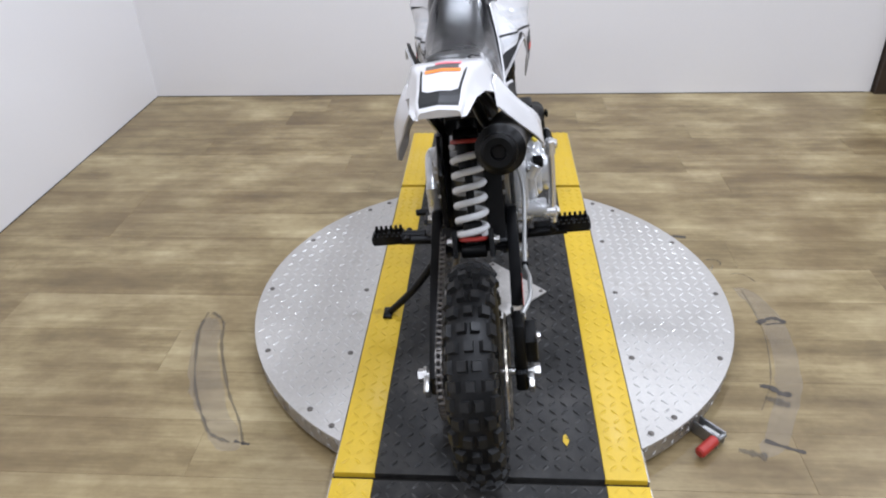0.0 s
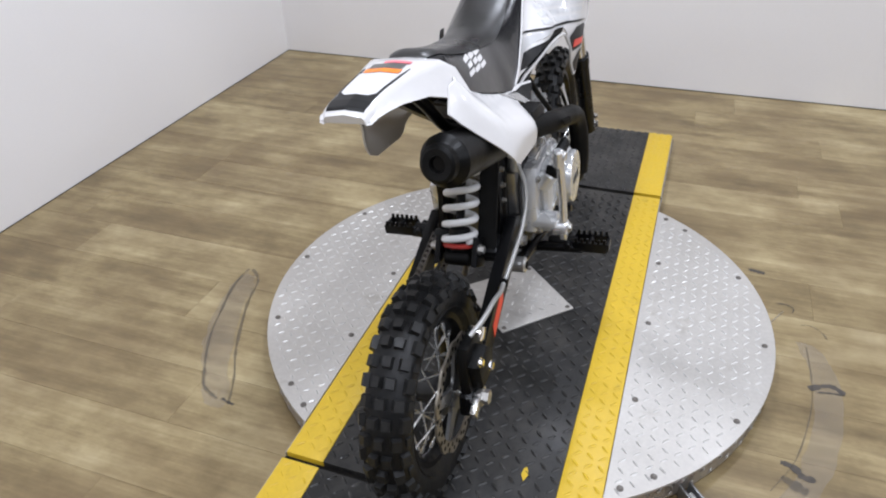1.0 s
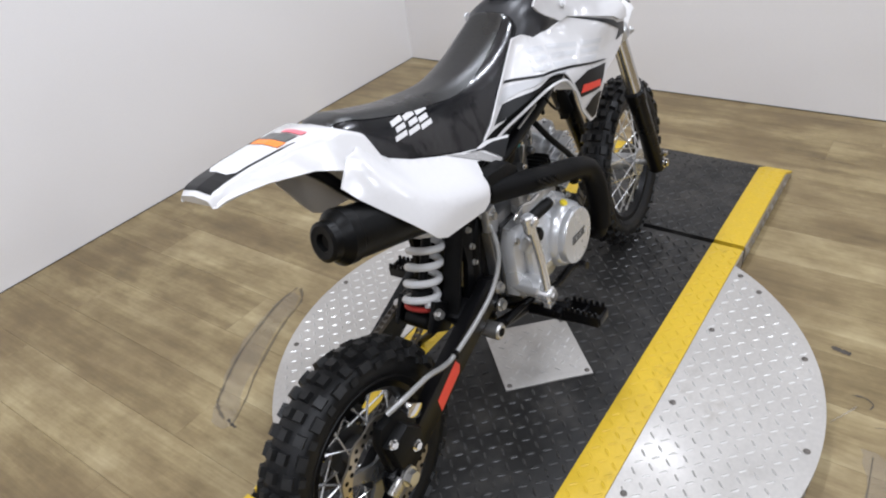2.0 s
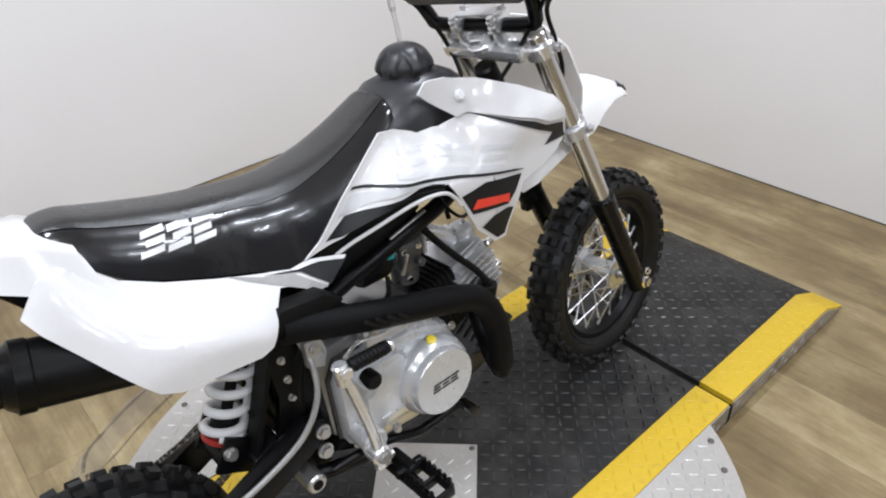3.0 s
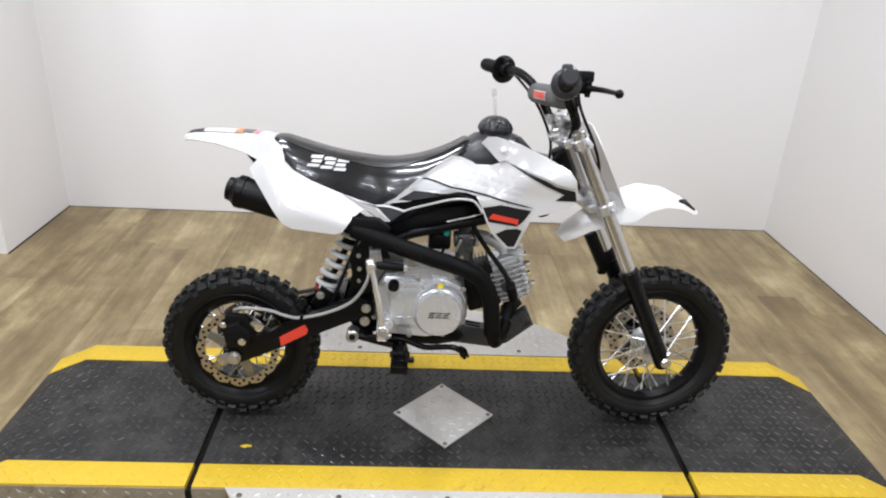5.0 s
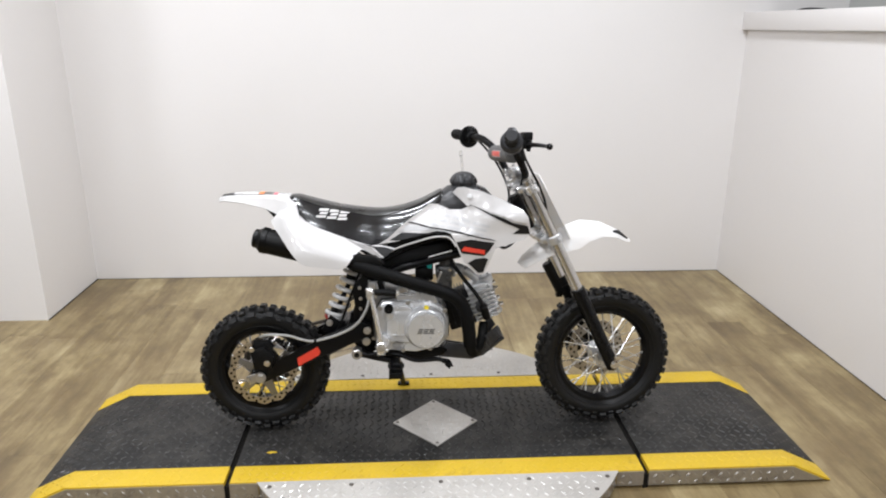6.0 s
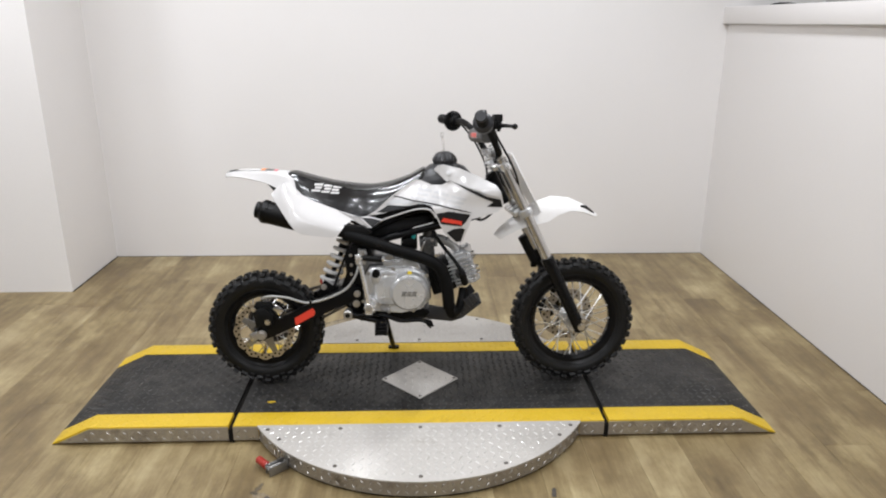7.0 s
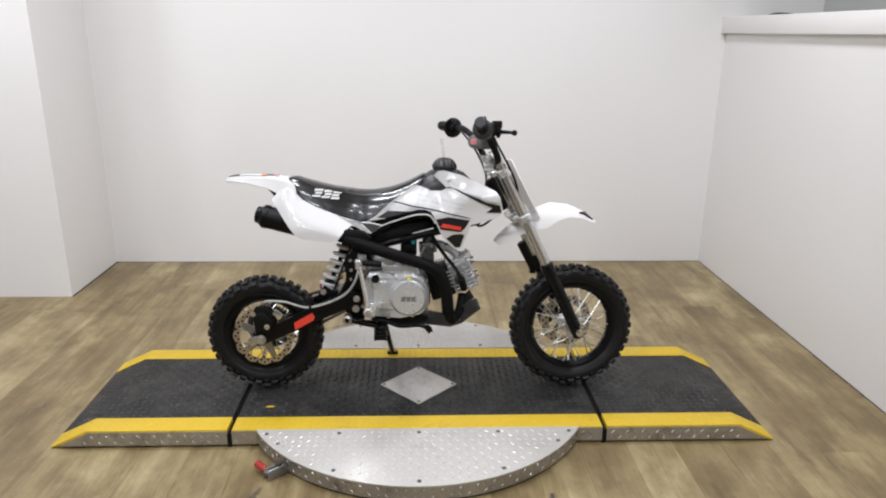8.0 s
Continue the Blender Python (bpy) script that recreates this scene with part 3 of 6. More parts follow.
def tyre_mesh(centre, outer, rim_r, half, rows):
    """A knobbly tyre: rounded carcass, a stiff bead, and rows of blocks that alternate over the crown."""
    bm = bmesh.new()
    crown = outer - 0.0100
    prof = []
    steps = 16
    mid = (crown + rim_r) / 2
    for k in range(steps + 1):
        t = math.pi * (k / steps) - math.pi / 2
        w = half * 0.94 * math.sin(t)
        r = mid + (crown - mid) * (max(math.cos(t), 0) ** 0.62)
        prof.append((r, w))
    prof += [(mid - (mid - rim_r) * 0.35, half * 0.90), (mid - (mid - rim_r) * 0.40, half * 0.875), (mid - (mid - rim_r) * 0.62, half * 0.80), (mid - (mid - rim_r) * 0.66, half * 0.83),
             (rim_r + 0.004, half * 0.68), (rim_r - 0.001, half * 0.58)]
    prof += [(r, -w) for r, w in prof[:steps:-1]]
    revolve(bm, prof, centre, 72)
    treads = bmesh.new()
    c, across = Vector(centre), Vector((0, 1, 0))
    rng = random.Random(rows)
    pitch = 2 * math.pi * outer / rows
    for k in range(rows):
        t = 2 * math.pi * k / rows
        radial, tang = Vector((math.cos(t), 0, math.sin(t))), Vector((-math.sin(t), 0, math.cos(t)))

        def at(w_share):
            """A point of the carcass at a share of the half width, with its outward and sideways directions."""
            tilt = w_share * radians(58)
            t0 = math.asin(min(max(math.sin(tilt * 1.12), -1), 1))
            r = mid + (crown - mid) * max(math.cos(t0), 0) ** 0.62
            out = (radial * math.cos(tilt) + across * math.sin(tilt)).normalized()
            return c + radial * (r - 0.001) + across * half * 0.94 * math.sin(t0), out, (across * math.cos(tilt) - radial * math.sin(tilt)).normalized()

        def lug(share, long_side, wide, tall):
            p, out, side = at(share)
            wear = rng.uniform(0.95, 1.05)
            knob(treads, p, out, tang, side, (long_side * wear, wide, tall * wear))

        if k % 2:
            for sh in (-0.23, 0.23):
                lug(sh, pitch * 0.50, half * 0.36, 0.0100)
            for sh in (-0.96, 0.96):
                lug(sh, pitch * 0.64, half * 0.36, 0.0072)
        else:
            lug(0.0, pitch * 0.49, half * 0.36, 0.0100)
            for sh in (-0.60, 0.60):
                lug(sh, pitch * 0.54, half * 0.38, 0.0095)
            for sh in (-1.18, 1.18):
                lug(sh, pitch * 0.40, half * 0.26, 0.0036)
    return bm, treads


def wheel(name, centre, outer, rim_r, half, rows, spokes, hub_r, hub_half, steer, tyre_label):
    """Hub with tyre, rim and crossed spokes."""
    c = Vector(centre)
    place = front if steer else (lambda ob: ob)
    bm = bmesh.new()
    prof = [(0.010, -hub_half), (hub_r, -hub_half), (hub_r, -hub_half + 0.006), (hub_r * 0.62, -hub_half + 0.012), (hub_r * 0.62, hub_half - 0.012), (hub_r, hub_half - 0.006), (hub_r, hub_half), (0.010, hub_half)]
    revolve(bm, prof, c, 28)
    hub = place(part(name, bm, CAST if steer else CAST_DARK, bike, "spoked wheel with a knobbly black tyre"))
    carcass, treads = tyre_mesh(c, outer, rim_r, half, rows)
    part("tyre", carcass, RUBBER, hub, tyre_label, angle=30)
    tagged(part("tread", treads, TREAD_RUBBER, hub, "square rubber tread blocks", flat=True), kind="stuff")
    bm = bmesh.new()
    flange = half * 0.60
    prof = [(rim_r + 0.005, -flange), (rim_r + 0.006, -flange + 0.003), (rim_r - 0.006, -flange + 0.005), (rim_r - 0.016, -flange * 0.35), (rim_r - 0.016, flange * 0.35),
            (rim_r - 0.006, flange - 0.005), (rim_r + 0.006, flange - 0.003), (rim_r + 0.005, flange), (rim_r - 0.010, flange - 0.001), (rim_r - 0.021, flange * 0.35), (rim_r - 0.021, -flange * 0.35), (rim_r - 0.010, -flange + 0.001)]
    revolve(bm, prof, c, 56)
    part("rim", bm, BLACK, hub, "black anodised rim")
    reach = rim_r - 0.018
    for k in range(spokes):
        t0 = 2 * math.pi * k / spokes
        side = 1 if k % 2 else -1
        lean_a = radians(48 if (k // 2) % 2 else -48)
        a = c + Vector((hub_r * 0.9 * math.cos(t0 + lean_a), side * (hub_half - 0.003), hub_r * 0.9 * math.sin(t0 + lean_a)))
        b = c + Vector((reach * math.cos(t0), side * 0.006, reach * math.sin(t0)))
        bm = tube(bmesh.new(), (a, b), 0.0017, 6, 1)
        tube(bm, (b, b + (a - b).normalized() * 0.014), 0.003, 6, 1)
        part("spoke", bm, SPOKE_STEEL, hub)
    return hub


REAR, FRONT = Vector((-0.524, 0, 0.1955)), Vector((0.531, 0, 0.213))
rear_wheel = wheel("rear_wheel", REAR, 0.1985, 0.130, 0.0395, 40, 32, 0.042, 0.036, False, "fat knobbly rear tyre")
front_wheel = wheel("front_wheel", FRONT, 0.217, 0.153, 0.036, 44, 36, 0.034, 0.045, True, "knobbly front tyre")


def brake_disc(centre, w, outer, inner, waves):
    """A wave brake disc with drilled holes and a carrier."""
    bm = bmesh.new()
    c = Vector((centre.x, w, centre.z))
    n = waves * 6
    ringset = []
    for y in (-0.0018, 0.0018):
        inn, out = [], []
        for k in range(n):
            t = 2 * math.pi * k / n
            wav = outer * (1 + 0.028 * math.cos(waves * t))
            out.append(bm.verts.new(c + Vector((wav * math.cos(t), y, wav * math.sin(t)))))
            inn.append(bm.verts.new(c + Vector((inner * math.cos(t), y, inner * math.sin(t)))))
        ringset += [inn, out]
    in0, out0, in1, out1 = ringset
    for a, b in ((in0, out0), (out0, out1), (out1, in1), (in1, in0)):
        for k in range(n):
            bm.faces.new((a[k], a[(k + 1) % n], b[(k + 1) % n], b[k]))
    return bm


def holes(centre, w, rows, side, parent):
    """Drilled holes of a brake disc."""
    data = tube(bmesh.new(), ((0, 0, 0), (0, side * 0.0004, 0)), 0.004, 8, 1)
    first = None
    for r, n, off in rows:
        for k in range(n):
            t = 2 * math.pi * (k + off) / n
            if first is None:
                first = ob = part("disc_hole", data, GAP, parent)
            else:
                ob = new("disc_hole", first.data)
                ob.parent = parent
            ob.location = (centre.x + r * math.cos(t), w, centre.z + r * math.sin(t))


def carrier(centre, w, r):
    """A five-armed carrier that holds a brake disc to its hub."""
    pts = []
    for k in range(30):
        a = 2 * math.pi * k / 30
        q = r if k % 6 in (0, 1) else (0.46 * r if k % 6 in (2, 5) else 0.38 * r)
        pts.append((centre.x + q * math.cos(a), centre.z + q * math.sin(a)))
    return slab(bmesh.new(), pts, w - 0.003, w + 0.003, 0.001)


part("disc_carrier", carrier(REAR, -0.050, 0.084), CASE, rear_wheel, "dull alloy disc carrier")
part("disc_carrier", carrier(FRONT, 0.054, 0.065), CAST_DARK, front_wheel)
part("brake_disc", brake_disc(REAR, -0.052, 0.100, 0.081, 12), DISC_STEEL, rear_wheel, "steel wave brake disc with drilled holes")
holes(REAR, -0.0539, ((0.094, 24, 0), (0.086, 24, 0.5)), -1, rear_wheel)
part("brake_disc", brake_disc(FRONT, 0.056, 0.092, 0.062, 10), DISC_STEEL, front_wheel, "steel wave brake disc with drilled holes")
holes(FRONT, 0.0541, ((0.084, 20, 0), (0.073, 20, 0.5)), -1, front_wheel)

# rear sprocket and chain
SPROCKET, PINION = Vector((REAR.x, 0.062, REAR.z)), Vector((-0.155, 0.062, 0.335))
bm = bmesh.new()
n_teeth = 37
loops = []
for w in (0.060, 0.064):
    for inner in (True, False):
        ring = []
        for k in range(n_teeth * 2):
            t = math.pi * k / n_teeth
            r = 0.058 if inner else (0.078 if k % 2 else 0.072)
            ring.append(bm.verts.new((SPROCKET.x + r * math.cos(t), w, SPROCKET.z + r * math.sin(t))))
        loops.append(ring)
for a, b in ((loops[0], loops[1]), (loops[1], loops[3]), (loops[3], loops[2]), (loops[2], loops[0])):
    for k in range(n_teeth * 2):
        bm.faces.new((a[k], a[(k + 1) % (n_teeth * 2)], b[(k + 1) % (n_teeth * 2)], b[k]))
part("sprocket", bm, CAST_DARK, rear_wheel, "toothed rear sprocket")
part("sprocket_carrier", carrier(REAR, 0.060, 0.062), CAST_DARK, rear_wheel)
bm = bmesh.new()
d = (PINION - SPROCKET)
tilt = math.atan2(d.z, d.x)
loop = []
for k in range(15):
    t = tilt + math.pi / 2 + math.pi * k / 14
    loop.append(SPROCKET + Vector((0.076 * math.cos(t), 0, 0.076 * math.sin(t))))
for k in range(7):
    t = tilt - math.pi / 2 + math.pi * k / 6
    loop.append(PINION + Vector((0.030 * math.cos(t), 0, 0.030 * math.sin(t))))
loop.append(loop[0])
gap, carried_on = 0.0127, 0.0
for a, b in zip(loop, loop[1:]):
    length, at = (b - a).length, carried_on
    way = (b - a).normalized()
    while at < length:
        p = a + way * at
        turn = Matrix.Rotation(-math.atan2(way.z, way.x), 4, "Y")
        block(bm, p + Vector((0, 0.0045, 0)), (0.0118, 0.0016, 0.0085), turn)
        block(bm, p - Vector((0, 0.0045, 0)), (0.0118, 0.0016, 0.0085), turn)
        cyl(bm, p - Vector((0, 0.006, 0)), p + Vector((0, 0.006, 0)), 0.0036, 8)
        at += gap
    carried_on = at - length
tagged(part("chain", bm, RUST, bike, "dull roller chain"), kind="stuff")
bm = slab(bmesh.new(), [(-0.20, 0.40), (-0.10, 0.43), (-0.085, 0.36), (-0.10, 0.30), (-0.19, 0.29)], 0.070, 0.095, 0.006)
part("sprocket_cover", bm, CAST, bike)

# ---- swingarm, shock and frame ----
bm = bmesh.new()
for s in (-1, 1):
    arm = [(-0.556, 0.178), (-0.552, 0.212), (-0.500, 0.232), (-0.362, 0.300), (-0.225, 0.362), (-0.195, 0.350), (-0.195, 0.315), (-0.235, 0.300), (-0.345, 0.252), (-0.500, 0.183), (-0.535, 0.168)]
    slab(bm, arm, s * 0.064, s * 0.086, 0.005)
block(bm, (-0.275, 0, 0.322), (0.045, 0.13, 0.034), pose(0, 0, 0, 0, -25), 0.005)
slab(bm, [(-0.345, 0.322), (-0.318, 0.368), (-0.285, 0.345), (-0.27, 0.315), (-0.30, 0.295)], -0.040, -0.030, 0.002)
slab(bm, [(-0.345, 0.322), (-0.318, 0.368), (-0.285, 0.345), (-0.27, 0.315), (-0.30, 0.295)], 0.030, 0.040, 0.002)
swingarm = part("swingarm", bm, BLACK, bike, "gloss black swingarm")
for s in (-1, 1):
    bm = slab(bmesh.new(), [(-0.414, 0.251), (-0.411, 0.226), (-0.349, 0.260), (-0.345, 0.272), (-0.353, 0.286)], s * 0.0858, s * 0.0868)
    part("sticker", bm, RED, swingarm, "red maker's sticker")
rod = part("rear_axle", cyl(bmesh.new(), (REAR.x, -0.105, REAR.z), (REAR.x, 0.105, REAR.z), 0.008), BOLT, bike, "zinc-plated rear axle")
for s in (-1, 1):
    bolts("axle_nut", rod, [((REAR.x, s * 0.092, REAR.z), (0, s, 0), 0.0125, 0.016)], BOLT)
    part("chain_adjuster", block(bmesh.new(), (-0.548, s * 0.091, 0.19), (0.030, 0.010, 0.026), pose(0, 0, 0, 0, -22), 0.002), BOLT, swingarm)
    bolts("pivot_bolt", swingarm, [((-0.205, s * 0.087, 0.334), (0, s, 0), 0.0085, 0.010), ((-0.320, s * 0.040, 0.345), (0, s, 0), 0.0075, 0.010)], BOLT)

bm = slab(bmesh.new(), [(-0.552, 0.280), (-0.540, 0.306), (-0.492, 0.304), (-0.466, 0.262), (-0.480, 0.222), (-0.544, 0.214)], -0.066, -0.086, 0.006)
slab(bm, [(-0.538, 0.226), (-0.548, 0.278), (-0.506, 0.292), (-0.478, 0.262), (-0.486, 0.226)], -0.080, -0.106, 0.006)
caliper = part("rear_caliper", bm, MATT_BLACK, bike, "black rear brake caliper")
bm = block(bmesh.new(), (-0.468, -0.076, 0.280), (0.034, 0.026, 0.026), pose(0, 0, 0, 0, 40), 0.005)
part("brake_pad_carrier", bm, CHROME, caliper)
bolts("caliper_bolt", caliper, [((-0.500, -0.104, 0.244), (0, -1, 0), 0.007, 0.007), ((-0.543, -0.104, 0.288), (0, -1, 0), 0.006, 0.007)], CHROME)
bm = tube(bmesh.new(), [(-0.520, -0.084, 0.318), (-0.492, -0.098, 0.330), (-0.436, -0.100, 0.327), (-0.395, -0.098, 0.313), (-0.360, -0.094, 0.307), (-0.296, -0.096, 0.324),
                        (-0.239, -0.100, 0.355), (-0.206, -0.100, 0.402), (-0.195, -0.085, 0.450), (-0.198, -0.060, 0.480)], 0.0042, 8, 5)
part("brake_hose", bm, HOSE, bike, "silver braided brake hose")
bm = block(bmesh.new(), (-0.358, -0.094, 0.307), (0.008, 0.013, 0.014), bev=0.002)
part("hose_clip", bm, MATT_BLACK, bike)

S_TOP, S_LOW = Vector((-0.232, 0, 0.520)), Vector((-0.322, 0, 0.325))
d = (S_LOW - S_TOP).normalized()
bm = cyl(bmesh.new(), S_TOP, S_TOP + d * 0.06, 0.018, 16, 0.003)
cyl(bm, S_TOP + d * 0.05, S_LOW - d * 0.02, 0.008, 12)
cyl(bm, S_LOW - d * 0.055, S_LOW - d * 0.012, 0.019, 16, 0.003)
cyl(bm, S_LOW - Vector((0, 0.024, 0)), S_LOW + Vector((0, 0.024, 0)), 0.015, 14, 0.002)
cyl(bm, S_TOP - Vector((0, 0.024, 0)), S_TOP + Vector((0, 0.024, 0)), 0.015, 14, 0.002)
shock = part("shock_absorber", bm, MATT_BLACK, bike, "rear shock absorber with a white coil spring")
side, up = Vector((0, 1, 0)), d.cross(Vector((0, 1, 0)))
turns, seg = 6.6, 20
coil = []
for k in range(int(turns * seg) + 1):
    t = 2 * math.pi * k / seg
    share = min(1.12 * k / (turns * seg), 1.0)
    coil.append(S_TOP + d * (0.016 + 0.166 * share) + 0.0270 * (math.cos(t) * side + math.sin(t) * up))
part("coil_spring", tube(bmesh.new(), coil, 0.0066, 10, 1), SPRING, shock, "white painted coil spring")
part("spring_seat", cyl(bmesh.new(), S_LOW - d * 0.027, S_LOW - d * 0.019, 0.029, 20, 0.002), RED_GRIP, shock, "dark red spring seat")
part("spring_seat", cyl(bmesh.new(), S_TOP + d * 0.004, S_TOP + d * 0.012, 0.030, 20, 0.002), RED_GRIP, shock, "dark red spring seat")

bm = bmesh.new()
tube(bm, [(0.262, 0, 0.655), (0.16, 0, 0.628), (0.03, 0, 0.590), (-0.10, 0, 0.545), (-0.19, 0, 0.510)], 0.021, 12, 4)
cyl(bm, HEAD_TOP + AXIS * 0.035 - Vector((0.016, 0, 0)), HEAD_TOP + AXIS * 0.150 - Vector((0.016, 0, 0)), 0.019, 18, 0.003)
for s in (-1, 1):
    tube(bm, [(0.250, s * 0.010, 0.640), (0.12, s * 0.040, 0.570), (-0.02, s * 0.048, 0.535), (-0.14, s * 0.050, 0.500), (-0.205, s * 0.052, 0.430), (-0.220, s * 0.054, 0.330), (-0.200, s * 0.054, 0.250)], 0.013, 10, 5)
    tube(bm, [(-0.150, s * 0.052, 0.505), (-0.26, s * 0.055, 0.575), (-0.36, s * 0.050, 0.635), (-0.44, s * 0.040, 0.680)], 0.010, 8, 4)
    tube(bm, [(-0.170, s * 0.055, 0.54), (-0.08, s * 0.060, 0.582), (0.0, s * 0.060, 0.606), (0.05, s * 0.058, 0.61)], 0.009, 8, 4)
    slab(bm, [(-0.205, 0.515), (-0.165, 0.500), (-0.150, 0.450), (-0.178, 0.400), (-0.168, 0.330), (-0.170, 0.262), (-0.222, 0.250), (-0.250, 0.290), (-0.258, 0.345), (-0.238, 0.400), (-0.248, 0.452)], s * 0.050, s * 0.060, 0.003)
tube(bm, [(-0.40, -0.048, 0.66), (-0.40, 0.048, 0.66)], 0.009, 8, 1)
frame_part = part("main_frame", bm, BLACK, bike, "gloss black tubular steel frame")
for s in (-1, 1):
    bolts("frame_bolt", frame_part, [((x, s * 0.060, z), (0, s, 0), 0.0042, 0.007) for x, z in ((-0.226, 0.458), (-0.224, 0.425), (-0.224, 0.394), (-0.188, 0.300))], BOLT)

# ---- engine ----
bm = slab(bmesh.new(), [(-0.186, 0.300), (-0.190, 0.430), (-0.165, 0.452), (-0.06, 0.452), (0.010, 0.430), (0.030, 0.400), (0.032, 0.310), (0.010, 0.268), (-0.05, 0.252), (-0.150, 0.262)], -0.078, 0.078, 0.012)
engine = part("engine", bm, CASE, bike, "silver single-cylinder engine")
bm = slab(bmesh.new(), [(-0.176, 0.300), (-0.176, 0.400), (-0.160, 0.428), (-0.075, 0.432), (-0.02, 0.430), (0.018, 0.408), (0.034, 0.370), (0.034, 0.318), (0.006, 0.285), (-0.06, 0.272), (-0.150, 0.280)], -0.078, -0.112, 0.008)
slab(bm, [(-0.150, 0.330), (-0.150, 0.392), (-0.130, 0.408), (-0.070, 0.408), (-0.060, 0.385), (-0.062, 0.320), (-0.080, 0.305), (-0.135, 0.308)], -0.106, -0.130, 0.013)
slab(bm, [(-0.120, 0.425), (-0.118, 0.452), (-0.060, 0.456), (-0.010, 0.448), (0.006, 0.420), (-0.03, 0.410)], -0.076, -0.104, 0.007)
cyl(bm, (-0.1395, -0.112, 0.382), (-0.1395, -0.131, 0.413), 0.0175, 18, 0.003)
cyl(bm, (-0.157, -0.10, 0.316), (-0.157, -0.148, 0.316), 0.020, 18, 0.003)
slab(bm, [(-0.144, 0.412), (-0.146, 0.398), (-0.078, 0.398), (-0.072, 0.408), (-0.086, 0.420), (-0.130, 0.422)], -0.104, -0.126, 0.006)
for k in range(2):
    block(bm, (-0.122 + 0.026 * k, -0.131, 0.332), (0.020, 0.003, 0.004), None, 0.001)
part("clutch_cover", bm, CAST_COVER, engine, "silver painted clutch cover")
bm = slab(bmesh.new(), [(-0.180, 0.297), (-0.180, 0.402), (-0.163, 0.432), (-0.075, 0.436), (-0.02, 0.434), (0.021, 0.411), (0.038, 0.371), (0.038, 0.316), (0.008, 0.281), (-0.06, 0.268), (-0.152, 0.276)], -0.0775, -0.084, 0.001)
part("gasket", bm, CAST_DARK, engine, "dark gasket edge round the clutch cover")
bm = bmesh.new()
CC = Vector((-0.033, 0, 0.352))
revolve(bm, [(0.002, -0.10), (0.064, -0.10), (0.0635, -0.128), (0.060, -0.140), (0.0555, -0.144), (0.002, -0.144)], CC, 44)
part("cover_ring", bm, CAST_COVER, engine)
bm = revolve(bmesh.new(), [(0.002, -0.140), (0.0535, -0.140), (0.0535, -0.1545), (0.0515, -0.1575), (0.002, -0.1585)], CC, 44)
badge = part("round_cover", bm, CAST_COVER, engine, "round silver end cover with a dark maker's mark")
bm = bmesh.new()
for k in range(3):
    x = CC.x - 0.0235 + 0.0165 * k
    for z, w in ((0.0055, 0.0145), (0.0, 0.012), (-0.0055, 0.0145)):
        sk = 0.25 * z
        slab(bm, [(x + sk, CC.z + z - 0.0013), (x + w + sk, CC.z + z - 0.0013), (x + w + sk + 0.0006, CC.z + z + 0.0013), (x + sk + 0.0006, CC.z + z + 0.0013)], -0.1584, -0.1592)
part("maker_mark", bm, GRAPHIC_BLACK, badge, "dark slanted bars of a maker's mark")
bm = cyl(bmesh.new(), (-0.031, -0.1325, 0.4135), (-0.031, -0.1352, 0.4171), 0.0072, 20, 0.0004)
part("yellow_dot", bm, YELLOW_SPOT, engine, "round yellow inspection sticker")
bm = revolve(bmesh.new(), [(0.001, -0.125), (0.0130, -0.125), (0.0130, -0.142), (0.010, -0.146), (0.001, -0.146)], (-0.1395, 0, 0.413), 18)
part("oil_filler_cap", bm, MATT_BLACK, engine, "black oil filler cap")
bolts("cover_bolt", engine, [((x, -0.112, z), (0, -1, 0), 0.0050, 0.006) for x, z in ((-0.168, 0.300), (-0.166, 0.410), (-0.085, 0.424), (0.024, 0.400), (0.026, 0.318), (-0.02, 0.284), (-0.10, 0.280))], BOLT)
bm = revolve(bmesh.new(), [(0.002, 0.07), (0.062, 0.07), (0.060, 0.100), (0.050, 0.108), (0.002, 0.108)], (-0.03, 0, 0.352), 36)
part("flywheel_cover", bm, CAST, engine)

# cylinder and head lie forward
E0, E1 = Vector((0.030, 0, 0.368)), Vector((0.205, 0, 0.424))
ed = (E1 - E0).normalized()
tip_m = pose(0, 0, 0, 0, -math.degrees(math.atan2(ed.z, ed.x)))
bm = bmesh.new()
block(bm, E0 + ed * 0.045 - Vector((0, 0, 0.006)), (0.085, 0.083, 0.108), tip_m, 0.006)
barrel = part("cylinder", bm, MATT_BLACK, engine, "finned cylinder barrel")
for k in range(7):
    part("fin", block(bmesh.new(), E0 + ed * (0.022 + 0.0095 * k), (0.0035, 0.088, 0.113), tip_m, 0.001), MATT_BLACK, barrel)
bm = bmesh.new()
up_e = tip_m.to_3x3() @ Vector((0, 0, 1))
block(bm, E0 + ed * 0.112, (0.070, 0.080, 0.112), tip_m, 0.008)
block(bm, E0 + ed * 0.152, (0.022, 0.074, 0.092), tip_m, 0.006)
cyl(bm, E0 + ed * 0.148 + up_e * 0.040, E0 + ed * 0.148 + up_e * 0.066, 0.023, 20, 0.004)
cyl(bm, E0 + ed * 0.148 - up_e * 0.040, E0 + ed * 0.148 - up_e * 0.062, 0.022, 20, 0.004)
cyl(bm, E0 + ed * 0.120 + Vector((0, 0.02, 0)), E0 + ed * 0.120 + Vector((0, 0.062, 0)), 0.033, 24, 0.004)
head = part("cylinder_head", bm, CAST, engine, "silver finned cylinder head")
